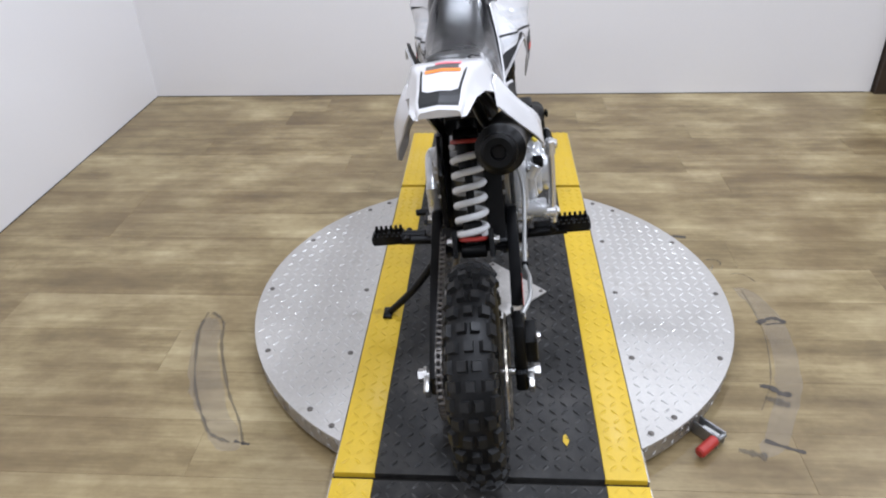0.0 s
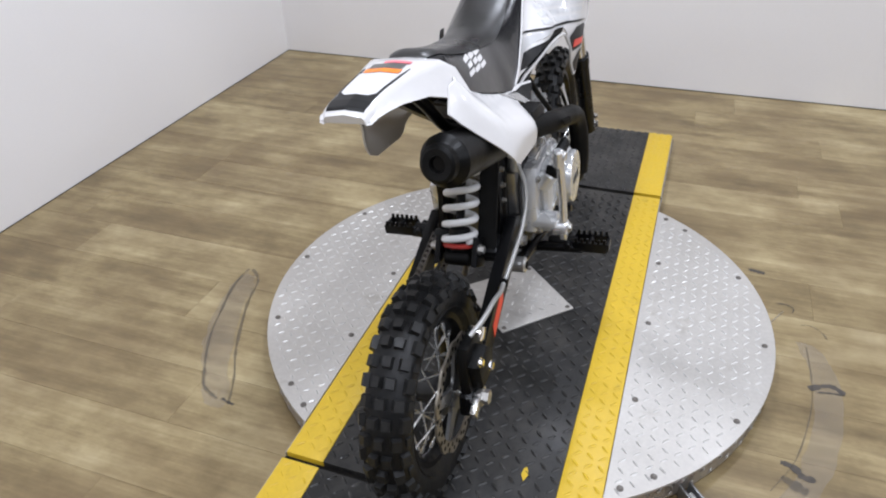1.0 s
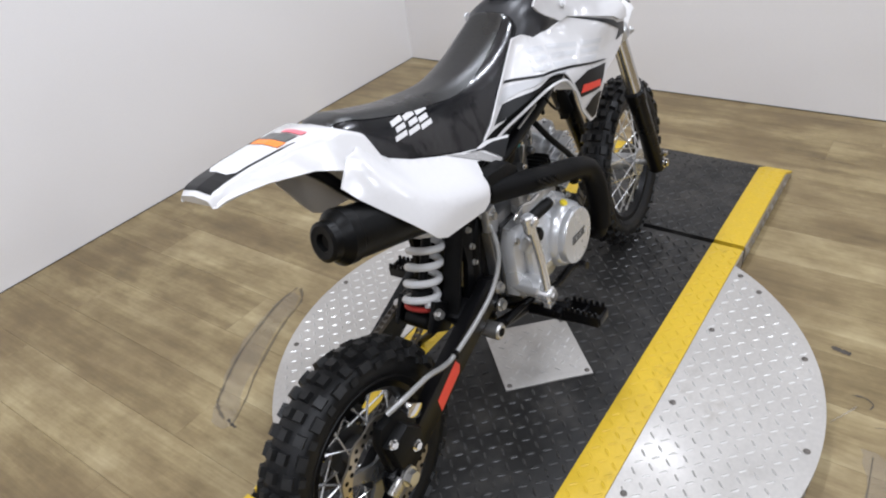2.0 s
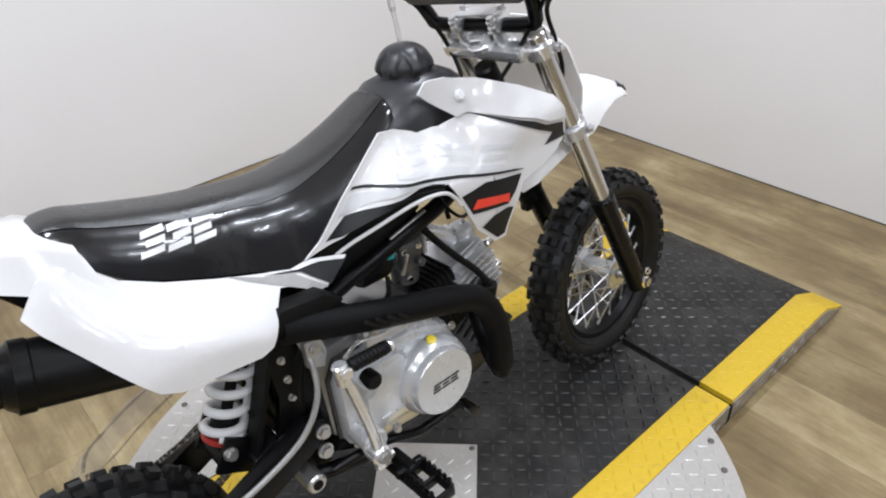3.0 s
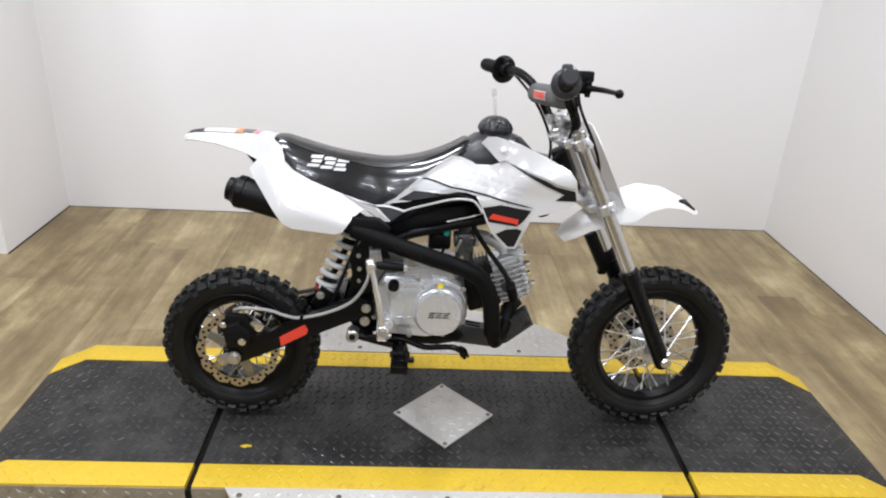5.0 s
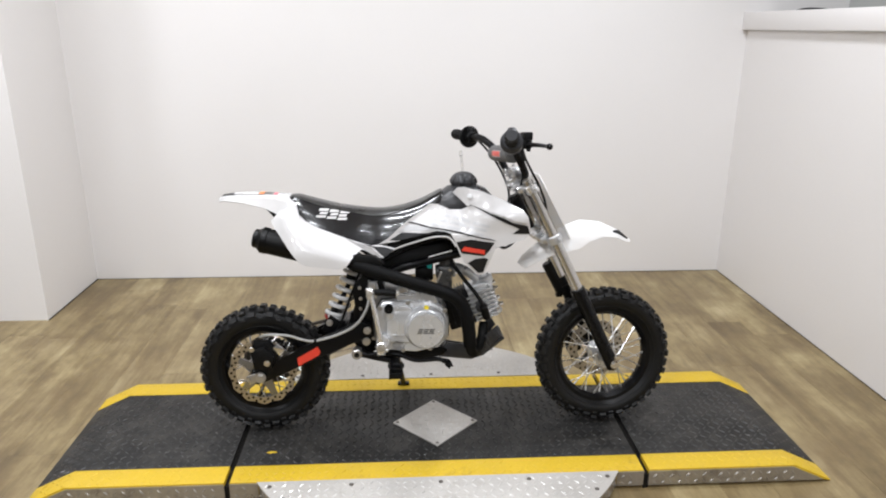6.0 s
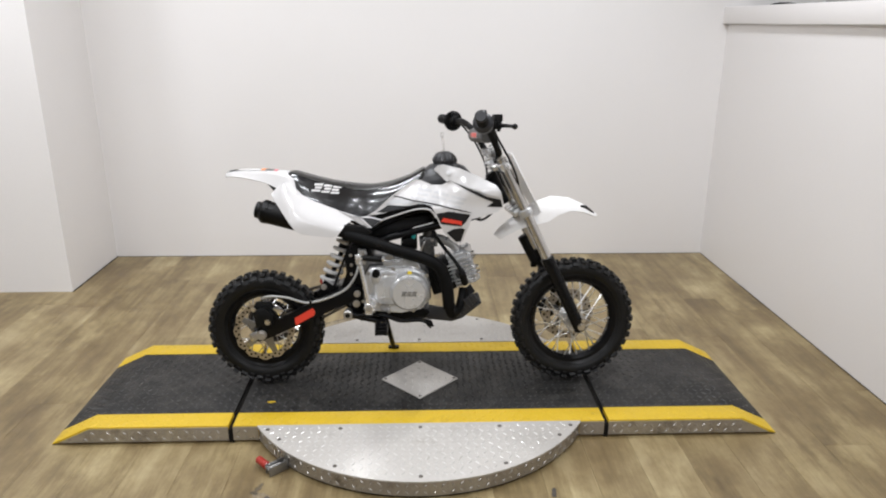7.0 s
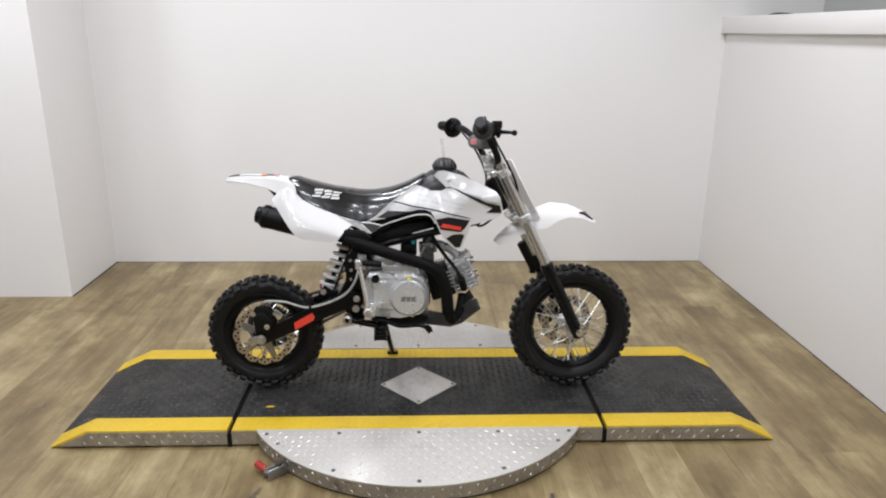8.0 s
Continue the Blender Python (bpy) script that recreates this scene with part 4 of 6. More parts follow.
for k in range(9):
    part("fin", block(bmesh.new(), E0 + ed * 0.118 + up_e * (-0.054 + 0.0130 * k), (0.086 if 1 < k < 7 else 0.070, 0.112 if 0 < k < 8 else 0.09, 0.0036), tip_m, 0.001), CAST, head)
part("spark_plug_well", cyl(bmesh.new(), E0 + ed * 0.112 + Vector((0, -0.03, -0.012)), E0 + ed * 0.114 + Vector((0, -0.060, -0.012)), 0.018, 20, 0.003), CAST_DARK, head)
bolts("head_nut", engine, [(E0 + ed * 0.163 + Vector((0, sy * 0.034, 0)) + up_e * sz * 0.026, ed, 0.0062, 0.013) for sy in (-1, 1) for sz in (-1, 1)], CHROME)
bolts("cap_bolt", engine, [(E0 + ed * 0.148 + up_e * 0.066 + ed * q, up_e, 0.0045, 0.006) for q in (-0.012, 0.012)], CHROME)
bm = tube(bmesh.new(), [(0.148, -0.064, 0.372), (0.141, -0.078, 0.398), (0.121, -0.070, 0.434), (0.085, -0.058, 0.478), (0.050, -0.045, 0.528), (0.045, -0.02, 0.560)], 0.0060, 10, 6)
cyl(bm, (0.154, -0.056, 0.356), (0.140, -0.080, 0.402), 0.0120, 14, 0.003)
part("spark_plug_lead", bm, MATT_BLACK, engine, "black spark plug lead and cap")

# intake
bm = tube(bmesh.new(), [(0.050, 0.0, 0.498), (0.072, 0.0, 0.500), (0.108, 0.0, 0.482), (0.134, 0.0, 0.456), (0.138, 0.0, 0.430)], 0.0145, 14, 5)
block(bm, (0.058, 0, 0.498), (0.008, 0.058, 0.040), None, 0.003)
block(bm, (0.137, 0, 0.440), (0.044, 0.050, 0.010), tip_m, 0.003)
part("intake_manifold", bm, CAST, engine, "silver intake manifold")
bm = block(bmesh.new(), (0.030, -0.004, 0.486), (0.042, 0.050, 0.050), None, 0.007)
cyl(bm, (0.030, -0.004, 0.434), (0.030, -0.004, 0.466), 0.023, 20, 0.004)
cyl(bm, (0.030, -0.004, 0.428), (0.030, -0.004, 0.436), 0.009, 6)
cyl(bm, (0.030, -0.004, 0.506), (0.030, -0.004, 0.536), 0.0175, 18, 0.003)
cyl(bm, (0.030, -0.004, 0.534), (0.030, -0.004, 0.548), 0.012, 14, 0.003)
cyl(bm, (0.002, -0.002, 0.490), (0.058, -0.002, 0.494), 0.021, 18, 0.003)
cyl(bm, (0.040, -0.028, 0.476), (0.040, -0.042, 0.476), 0.0075, 12, 0.002)
carb = part("carburettor", bm, CARB_METAL, engine, "dull cast carburettor")
bolts("carb_screw", carb, [((0.016, -0.029, 0.500), (0, -1, 0), 0.004, 0.005), ((0.044, -0.029, 0.500), (0, -1, 0), 0.004, 0.005), ((0.022, -0.027, 0.450), (0, -1, 0), 0.004, 0.004)], CHROME)
part("choke_lever", block(bmesh.new(), (0.012, -0.034, 0.482), (0.006, 0.004, 0.034), pose(0, 0, 0, 0, 24), 0.001), BOLT, carb, "zinc choke lever")
bm = revolve(bmesh.new(), [(0.002, -0.027), (0.029, -0.027), (0.033, -0.021), (0.033, 0.021), (0.029, 0.027), (0.002, 0.027)], (0, 0, 0), 24)
bmesh.ops.transform(bm, matrix=Matrix.Translation((-0.033, 0, 0.495)) @ pose(0, 0, 0, 0, 0, 90), verts=bm.verts)
part("air_filter", bm, MATT_BLACK, engine, "black pod air filter")
bm = slab(bmesh.new(), [(-0.170, 0.500), (-0.150, 0.548), (-0.06, 0.577), (0.03, 0.592), (0.05, 0.568), (-0.02, 0.540), (-0.06, 0.514), (-0.12, 0.498)], -0.045, 0.045, 0.008)
part("battery_box", bm, MATT_BLACK, bike, "black plastic box under the seat")
bm = block(bmesh.new(), (-0.017, -0.042, 0.522), (0.014, 0.012, 0.024), pose(0, 0, 0, 0, 15), 0.003)
part("breather_plug", bm, TEAL, engine, "teal plastic plug")
bm = block(bmesh.new(), (-0.016, -0.034, 0.560), (0.026, 0.006, 0.012), pose(0, 0, 0, 0, -14), 0.001)
part("paper_tag", bm, YELLOW_SPOT, engine, "small yellow-green tag on the wiring")
bm = tube(bmesh.new(), [(-0.0195, -0.052, 0.547), (0.0487, -0.052, 0.565)], 0.0026, 8, 1)
part("clutch_rod", bm, BOLT, engine, "thin bright rod under the tank")
bm = tube(bmesh.new(), [(-0.158, -0.108, 0.446), (-0.148, -0.112, 0.457), (-0.133, -0.112, 0.461), (-0.115, -0.110, 0.455), (-0.095, -0.108, 0.449), (-0.066, -0.104, 0.447)], 0.0026, 8, 4)
part("vent_pipe", bm, POLISHED, engine, "thin bright vent pipe over the clutch cover")
bm = slab(bmesh.new(), [(-0.200, 0.440), (-0.199, 0.482), (-0.174, 0.482), (-0.168, 0.455), (-0.176, 0.430)], -0.070, -0.086, 0.004)
part("case_lug", bm, CAST, engine, "cast mounting lug on top of the crankcase")
bm = slab(bmesh.new(), [(-0.118, 0.448), (-0.120, 0.468), (-0.088, 0.470), (-0.082, 0.450)], -0.078, -0.100, 0.005)
part("case_lug", bm, CAST, engine)
bolts("case_bolt", engine, [((-0.102, -0.100, 0.457), (0, -1, 0), 0.0065, 0.007), ((-0.187, -0.086, 0.468), (0, -1, 0), 0.0065, 0.008), ((-0.208, -0.087, 0.300), (0, -1, 0), 0.009, 0.010)], BOLT)
for way, r in (([(0.018, -0.006, 0.535), (0.03, -0.02, 0.565), (0.08, -0.03, 0.595), (0.10, -0.03, 0.56), (0.11, -0.03, 0.52)], 0.004),
               ([(0.02, 0.0, 0.535), (0.05, 0.01, 0.575), (0.15, 0.02, 0.61), (0.23, 0.02, 0.63)], 0.0035),
               ([(0.075, -0.05, 0.60), (0.082, -0.055, 0.565), (0.105, -0.06, 0.535), (0.128, -0.055, 0.530), (0.136, -0.05, 0.560)], 0.0028),
               ([(-0.02, -0.03, 0.475), (-0.04, -0.05, 0.455), (-0.09, -0.06, 0.465), (-0.13, -0.055, 0.50)], 0.004)):
    part("cable", tube(bmesh.new(), way, r, 7, 5), MATT_BLACK, engine, "thin black cable")

# exhaust
bm = slab(bmesh.new(), [(-0.252, 0.545), (-0.236, 0.572), (-0.175, 0.566), (-0.150, 0.545), (-0.190, 0.525)], -0.098, -0.128, 0.004)
part("exhaust_bracket", bm, MATT_BLACK, bike)
pipe = [(0.150, -0.020, 0.330), (0.142, -0.045, 0.295), (0.125, -0.085, 0.270), (0.106, -0.125, 0.272), (0.096, -0.140, 0.300), (0.092, -0.142, 0.345), (0.084, -0.141, 0.395), (0.062, -0.139, 0.438), (0.020, -0.137, 0.462),
        (-0.060, -0.134, 0.487), (-0.141, -0.130, 0.513), (-0.235, -0.112, 0.540), (-0.300, -0.090, 0.556)]
exhaust = part("exhaust_pipe", tube(bmesh.new(), pipe, 0.0150, 14, 6), PIPE_BLACK, bike, "matt black exhaust pipe")
guard = [(0.096, -0.140, 0.300), (0.092, -0.143, 0.345), (0.084, -0.143, 0.395), (0.062, -0.141, 0.438), (0.020, -0.139, 0.462), (-0.060, -0.136, 0.487), (-0.141, -0.132, 0.513), (-0.235, -0.113, 0.540)]
part("heat_guard", tube(bmesh.new(), guard, 0.0200, 14, 6), PIPE_BLACK, exhaust, "ribbed matt black heat guard")
bm = bmesh.new()
for k in range(4):
    p = Vector((-0.085 - 0.017 * k, -0.1575, 0.497 + 0.0053 * k))
    block(bm, p, (0.005, 0.004, 0.024), pose(0, 0, 0, 0, -48), 0.0008)
part("guard_slots", bm, GAP, exhaust)
M0, M1 = Vector((-0.285, -0.090, 0.556)), Vector((-0.512, -0.068, 0.611))
md = (M1 - M0).normalized()
bm = bmesh.new()
mside = md.cross(Vector((0, 0, 1))).normalized()
mup = mside.cross(md)
rings = []
for at, r in ((0.0, 0.016), (0.03, 0.032), (0.05, 0.0365), (0.205, 0.0365), (0.207, 0.0385), (0.222, 0.0385), (0.224, 0.036), (0.231, 0.031), (0.234, 0.028), (0.245, 0.027), (0.2475, 0.022), (0.2465, 0.012), (0.236, 0.011)):
    p = M0 + md * at
    rings.append([bm.verts.new(p + r * (math.cos(t) * mside + math.sin(t) * mup)) for t in (2 * math.pi * k / 28 for k in range(28))])
ring_faces(bm, rings)
muffler = part("muffler", bm, MATT_BLACK, exhaust, "matt black round muffler", angle=30)
bm = cyl(bmesh.new(), M0 + md * 0.228, M0 + md * 0.240, 0.0095, 16)
part("outlet", bm, GAP, muffler)

# ---- foot controls and stand ----
bm = cyl(bmesh.new(), (-0.162, -0.138, 0.308), (-0.162, -0.168, 0.308), 0.0155, 18, 0.003)
block(bm, (-0.162, -0.160, 0.296), (0.024, 0.014, 0.022), None, 0.003)
tube(bm, [(-0.162, -0.158, 0.308), (-0.169, -0.160, 0.36), (-0.182, -0.160, 0.43), (-0.190, -0.158, 0.466)], (0.0080, 0.0065), 12, 4)
cyl(bm, (-0.190, -0.158, 0.450), (-0.193, -0.158, 0.484), 0.0105, 14, 0.003)
cyl(bm, (-0.190, -0.172, 0.472), (-0.190, -0.146, 0.472), 0.0090, 14, 0.002)
kick = part("kick_start_lever", bm, POLISHED, bike, "polished kick start lever folded against the engine")
bm, a, b = bmesh.new(), Vector((-0.180, -0.157, 0.471)), Vector((-0.117, -0.155, 0.466))
rings = []
for k in range(31):
    p, r = a + (b - a) * k / 30, (0.0065 if k in (0, 30) else 0.0101 if 4 <= k <= 26 and k % 3 else 0.0092)
    rings.append([bm.verts.new(p + r * Vector((0, math.cos(q), math.sin(q)))) for q in (2 * math.pi * m / 14 for m in range(14))])
ring_faces(bm, rings)
part("rubber_sleeve", bm, MATT_BLACK, kick, "black ribbed rubber sleeve")
bm = hexbolt(bmesh.new(), (-0.117, -0.155, 0.466), (1, 0, 0), 0.0070, 0.007)
part("end_cap", bm, POLISHED, kick)
bolts("pinch_bolt", kick, [((-0.162, -0.168, 0.308), (0, -1, 0), 0.008, 0.006), ((-0.150, -0.160, 0.298), (1, 0, 0), 0.0055, 0.008)], BOLT)

bm = tube(bmesh.new(), [(-0.130, -0.190, 0.243), (-0.130, 0.0, 0.236), (-0.130, 0.175, 0.245)], 0.011, 10, 3)
block(bm, (-0.13, 0, 0.245), (0.10, 0.09, 0.012), None, 0.003)
block(bm, (0.0, 0.0, 0.246), (0.10, 0.05, 0.010), None, 0.003)
for s in (-1, 1):
    tube(bm, [(-0.237, s * 0.080, 0.263), (-0.19, s * 0.085, 0.252), (-0.130, s * 0.09, 0.240)], 0.011, 10, 3)
peg_bar = part("peg_bar", bm, BLACK, bike, "black foot peg bar under the engine")
bm = slab(bmesh.new(), [(-0.190, 0.274), (-0.165, 0.288), (0.000, 0.286), (0.034, 0.262), (0.020, 0.246), (-0.030, 0.240), (-0.085, 0.238), (-0.140, 0.252)], -0.082, 0.082, 0.008)
part("engine_cradle", bm, MATT_BLACK, bike, "black steel cradle under the engine")
bm = cyl(bmesh.new(), (-0.237, -0.062, 0.263), (-0.237, -0.102, 0.263), 0.0155, 20, 0.003)
part("bush", bm, BOLT, peg_bar)
bm = cyl(bmesh.new(), (-0.237, -0.1018, 0.263), (-0.237, -0.1035, 0.263), 0.008, 14)
part("bush_hole", bm, GAP, peg_bar)


def foot_peg(s):
    """A folding serrated peg that sticks out to the side."""
    bm = bmesh.new()
    y0, y1 = s * 0.172, s * 0.238
    for x in (-0.137, -0.104):
        slab(bm, [(x - 0.003, 0.240), (x - 0.003, 0.260), (x + 0.003, 0.260), (x + 0.003, 0.240)], y0, y1, 0.0008)
        for k in range(6):
            y = y0 + (y1 - y0) * (k + 0.5) / 6
            block(bm, (x, y, 0.264), (0.005, 0.006, 0.010), None, 0.001)
    for y in (y0, (y0 + y1) / 2, y1):
        block(bm, (-0.1205, y, 0.250), (0.034, 0.006, 0.016), None, 0.0015)
    cyl(bm, (-0.1205, s * 0.120, 0.248), (-0.1205, s * 0.173, 0.250), 0.012, 12, 0.002)
    cyl(bm, (-0.144, s * 0.160, 0.250), (-0.097, s * 0.160, 0.250), 0.0075, 12, 0.001)
    return part("foot_peg", bm, BLACK, peg_bar, "black serrated foot peg")


foot_peg(-1)
foot_peg(1)
bm = tube(bmesh.new(), [(-0.205, -0.090, 0.258), (-0.160, -0.100, 0.266), (-0.110, -0.108, 0.263), (-0.062, -0.114, 0.248), (0.000, -0.116, 0.251), (0.024, -0.116, 0.243)], 0.0072, 10, 5)
slab(bm, [(0.020, 0.248), (0.030, 0.250), (0.042, 0.236), (0.036, 0.226), (0.024, 0.236)], -0.104, -0.136, 0.002)
for k in range(4):
    block(bm, (0.037 + 0.0015 * k, -0.110 - 0.007 * k, 0.243 - 0.002 * k), (0.012, 0.003, 0.005), pose(0, 0, 0, 0, 45))
part("brake_pedal", bm, BLACK, bike, "black rear brake pedal")
bm = tube(bmesh.new(), [(-0.155, 0.110, 0.300), (-0.09, 0.120, 0.262), (-0.03, 0.120, 0.256)], 0.006, 8, 4)
cyl(bm, (-0.03, 0.110, 0.256), (-0.03, 0.150, 0.256), 0.008, 12, 0.002)
part("gear_lever", bm, BLACK, bike, "black gear lever")
bm = tube(bmesh.new(), [(-0.125, 0.075, 0.232), (-0.120, 0.110, 0.175), (-0.108, 0.175, 0.090), (-0.100, 0.240, 0.026)], (0.011, 0.0085), 10, 4)
block(bm, (-0.122, 0.070, 0.228), (0.034, 0.022, 0.052), None, 0.004)
block(bm, (-0.100, 0.246, 0.0225), (0.040, 0.022, 0.008), pose(0, 0, 0, 5.3), 0.002)
part("side_stand", bm, BLACK, bike, "black side stand, folded out")
bm = cyl(bmesh.new(), (-0.136, 0.052, 0.205), (-0.136, 0.066, 0.150), 0.007, 10)
part("stand_spring", bm, RUST, bike)
bm = slab(bmesh.new(), [(-0.010, 0.246), (0.020, 0.252), (0.105, 0.236), (0.140, 0.246), (0.205, 0.296), (0.210, 0.288), (0.146, 0.236), (0.108, 0.224), (0.0, 0.236)], -0.056, 0.056, 0.002)
slab(bm, [(0.140, 0.290), (0.180, 0.326), (0.197, 0.298), (0.162, 0.256), (0.140, 0.258)], -0.057, -0.052, 0.0015)
slab(bm, [(0.140, 0.290), (0.180, 0.326), (0.197, 0.298), (0.162, 0.256), (0.140, 0.258)], 0.052, 0.057, 0.0015)
slab(bm, [(0.002, 0.243), (0.034, 0.280), (0.078, 0.276), (0.132, 0.262), (0.128, 0.240), (0.070, 0.236)], -0.060, -0.054, 0.0015)
skid = part("skid_plate", bm, SKID, bike, "ribbed dull metal skid plate under the engine")
for k in range(4):
    part("rib", block(bmesh.new(), (0.149 + 0.010 * k, -0.0582, 0.279 + 0.009 * k), (0.036, 0.003, 0.0035), pose(0, 0, 0, 0, 52), 0.0008), SKID, skid)
for k in range(6):
    for x, z, tilt_k in ((0.050, 0.2475, 10), (0.172, 0.272, -38)):
        part("rib", block(bmesh.new(), (x, -0.045 + 0.018 * k, z), (0.075, 0.006, 0.006), pose(0, 0, 0, 0, tilt_k), 0.001), SKID, skid)

# ---- seat and tank ----
SEAT = [  # x, lower edge, top, half width
    (-0.428, 0.708, 0.722, 0.038), (-0.418, 0.700, 0.7285, 0.049), (-0.395, 0.680, 0.7285, 0.059), (-0.373, 0.662, 0.722, 0.066), (-0.333, 0.642, 0.711, 0.071), (-0.279, 0.621, 0.698, 0.074),
    (-0.225, 0.602, 0.690, 0.075), (-0.190, 0.590, 0.686, 0.080), (-0.160, 0.592, 0.685, 0.080), (-0.135, 0.606, 0.687, 0.079), (-0.090, 0.645, 0.695, 0.074), (-0.045, 0.680, 0.710, 0.066),
    (-0.010, 0.702, 0.727, 0.060), (0.016, 0.716, 0.741, 0.054), (0.024, 0.721, 0.736, 0.048)]


def seat_ring(row, lo, hi, n):
    """Points of the seat's cross section from share lo to hi of the way round, from one lower edge over the top to the other."""
    x, low, top, half = row
    out = []
    for k in range(n + 1):
        a = math.pi * (lo + (hi - lo) * k / n)
        c, s = math.cos(a), math.sin(a)
        w = half * (1 - 0.24 * abs(s) ** 0.72) * math.copysign(abs(c) ** 0.55, c)
        z = low + (top - low) * (abs(s) ** 0.72)
        out.append((x, w, z))
    return out


def seat_skin(lo, hi, n, lift=0.0, base=False):
    bm = bmesh.new()
    rows = []
    for i in range(len(SEAT) - 1):
        for k in range(3):
            t = k / 3
            p0, p1, p2, p3 = (SEAT[min(max(i + q, 0), len(SEAT) - 1)] for q in (-1, 0, 1, 2))
            rows.append(tuple(0.5 * (2 * b + (c - a) * t + (2 * a - 5 * b + 4 * c - e) * t * t + (3 * b - a - 3 * c + e) * t ** 3) for a, b, c, e in zip(p0, p1, p2, p3)))
    rows.append(SEAT[-1])
    rings = [[bm.verts.new((x, w, z + lift)) for x, w, z in seat_ring(r, lo, hi, n)] for r in rows]
    ring_faces(bm, rings, closed=base, caps=base)
    return bm


bm = seat_skin(0.0, 1.0, 22, base=True)
seat = part("seat", bm, SEAT_SIDE, bike, "long black vinyl seat with glossy sides", angle=60)
part("seat_cover", seat_skin(0.29, 0.71, 14, 0.0016), SEAT_TOP, seat, "grained black seat top, lightened for the reflected wall and ceiling", angle=60)


def seat_w(x, z):
    """Half width of the seat side at x and z."""
    for (xa, la, ta, ha), (xb, lb, tb, hb) in zip(SEAT, SEAT[1:]):
        if xa <= x <= xb:
            t = (x - xa) / (xb - xa)
            low, top, half = la + (lb - la) * t, ta + (tb - ta) * t, ha + (hb - ha) * t
            share = min(max((z - low) / (top - low), 0), 1)
            s = share ** (1 / 0.72)
            return half * (1 - 0.24 * share) * max(1 - s * s, 0) ** 0.275
    return 0.05


# three groups of slanted white bars stand for the maker's mark on each side of the seat
for s in (-1, 1):
    for k in range(3):
        for j in range(3):
            bm = bmesh.new()
            z0, sk = 0.671 - 0.004 * k + 0.0090 * j, 0.004 * (j - 1)
            xb = -0.342 + 0.030 * k + sk + (0.006 if j == 1 and k < 2 else 0)
            wide = 0.027 if j != 1 else 0.022
            ring, inner = [], []
            for q in range(5):
                px = xb + wide * q / 4
                low, high = z0 - 0.001 * q / 4, z0 + 0.0062 - 0.001 * q / 4
                ring.append([bm.verts.new((px + dx, s * (seat_w(px + dx, pz) + 0.0012), pz)) for dx, pz in ((0, low), (0.0015, (low + high) / 2), (0.003, high))])
            ring_faces(bm, ring, closed=False)
            thicken(bm, 0.0008, (0, s, 0))
            part("mark_bar", bm, WHITE, seat, "white bar of the seat mark")

bm = bmesh.new()
TANK = [(-0.02, 0.640, 0.708, 0.050), (0.015, 0.620, 0.735, 0.064), (0.040, 0.612, 0.752, 0.070), (0.085, 0.610, 0.760, 0.070), (0.125, 0.615, 0.757, 0.066), (0.150, 0.625, 0.746, 0.060), (0.172, 0.635, 0.724, 0.050), (0.185, 0.640, 0.708, 0.045), (0.215, 0.650, 0.690, 0.035)]
rings = []
for x, low, top, half in TANK:
    mid, tall = (low + top) / 2, (top - low) / 2
    ring = []
    for k in range(24):
        a = 2 * math.pi * k / 24
        c, s = math.cos(a), math.sin(a)
        ring.append(bm.verts.new((x, half * math.copysign(abs(c) ** 0.75, c), mid + tall * math.copysign(abs(s) ** 0.8, s))))
    rings.append(ring)
ring_faces(bm, rings)
tank = part("fuel_tank", bm, GREY_PLASTIC, bike, "dark grey plastic fuel tank", angle=60)
bm = bmesh.new()
rings = []
for j, (z, r) in enumerate(((0.752, 0.036), (0.7585, 0.0405), (0.7615, 0.0425), (0.766, 0.0420), (0.771, 0.0400), (0.776, 0.0372), (0.781, 0.0335), (0.786, 0.0285), (0.790, 0.0225), (0.793, 0.0140), (0.794, 0.0050))):
    ring = []
    for k in range(84):
        a = 2 * math.pi * k / 84
        off = abs((7 * a / (2 * math.pi)) % 1 - 0.5)
        arch = 0.33 * max(1 - max((z - 0.762) / 0.021, 0) ** 2, 0) ** 0.5
        grip = 1 - (0.14 * sm(arch - off, -0.02, 0.05) if 0 < j < 9 else 0)
        ring.append(bm.verts.new((0.0855 + r * grip * math.cos(a), r * grip * math.sin(a), z)))
    rings.append(ring)
ring_faces(bm, rings)
cap = part("tank_cap", bm, GREY_PLASTIC, tank, "black domed tank cap with arched finger recesses", angle=50)
part("breather_tube", tube(bmesh.new(), [(0.084, 0, 0.790), (0.081, 0, 0.82), (0.078, 0, 0.842)], 0.0036, 10, 3), CLEAR, cap, "clear milky breather tube")
part("tube_tip", cyl(bmesh.new(), (0.0785, 0, 0.838), (0.0765, 0, 0.855), 0.0050, 12, 0.0012), CLEAR, cap, "clear plastic tube end")

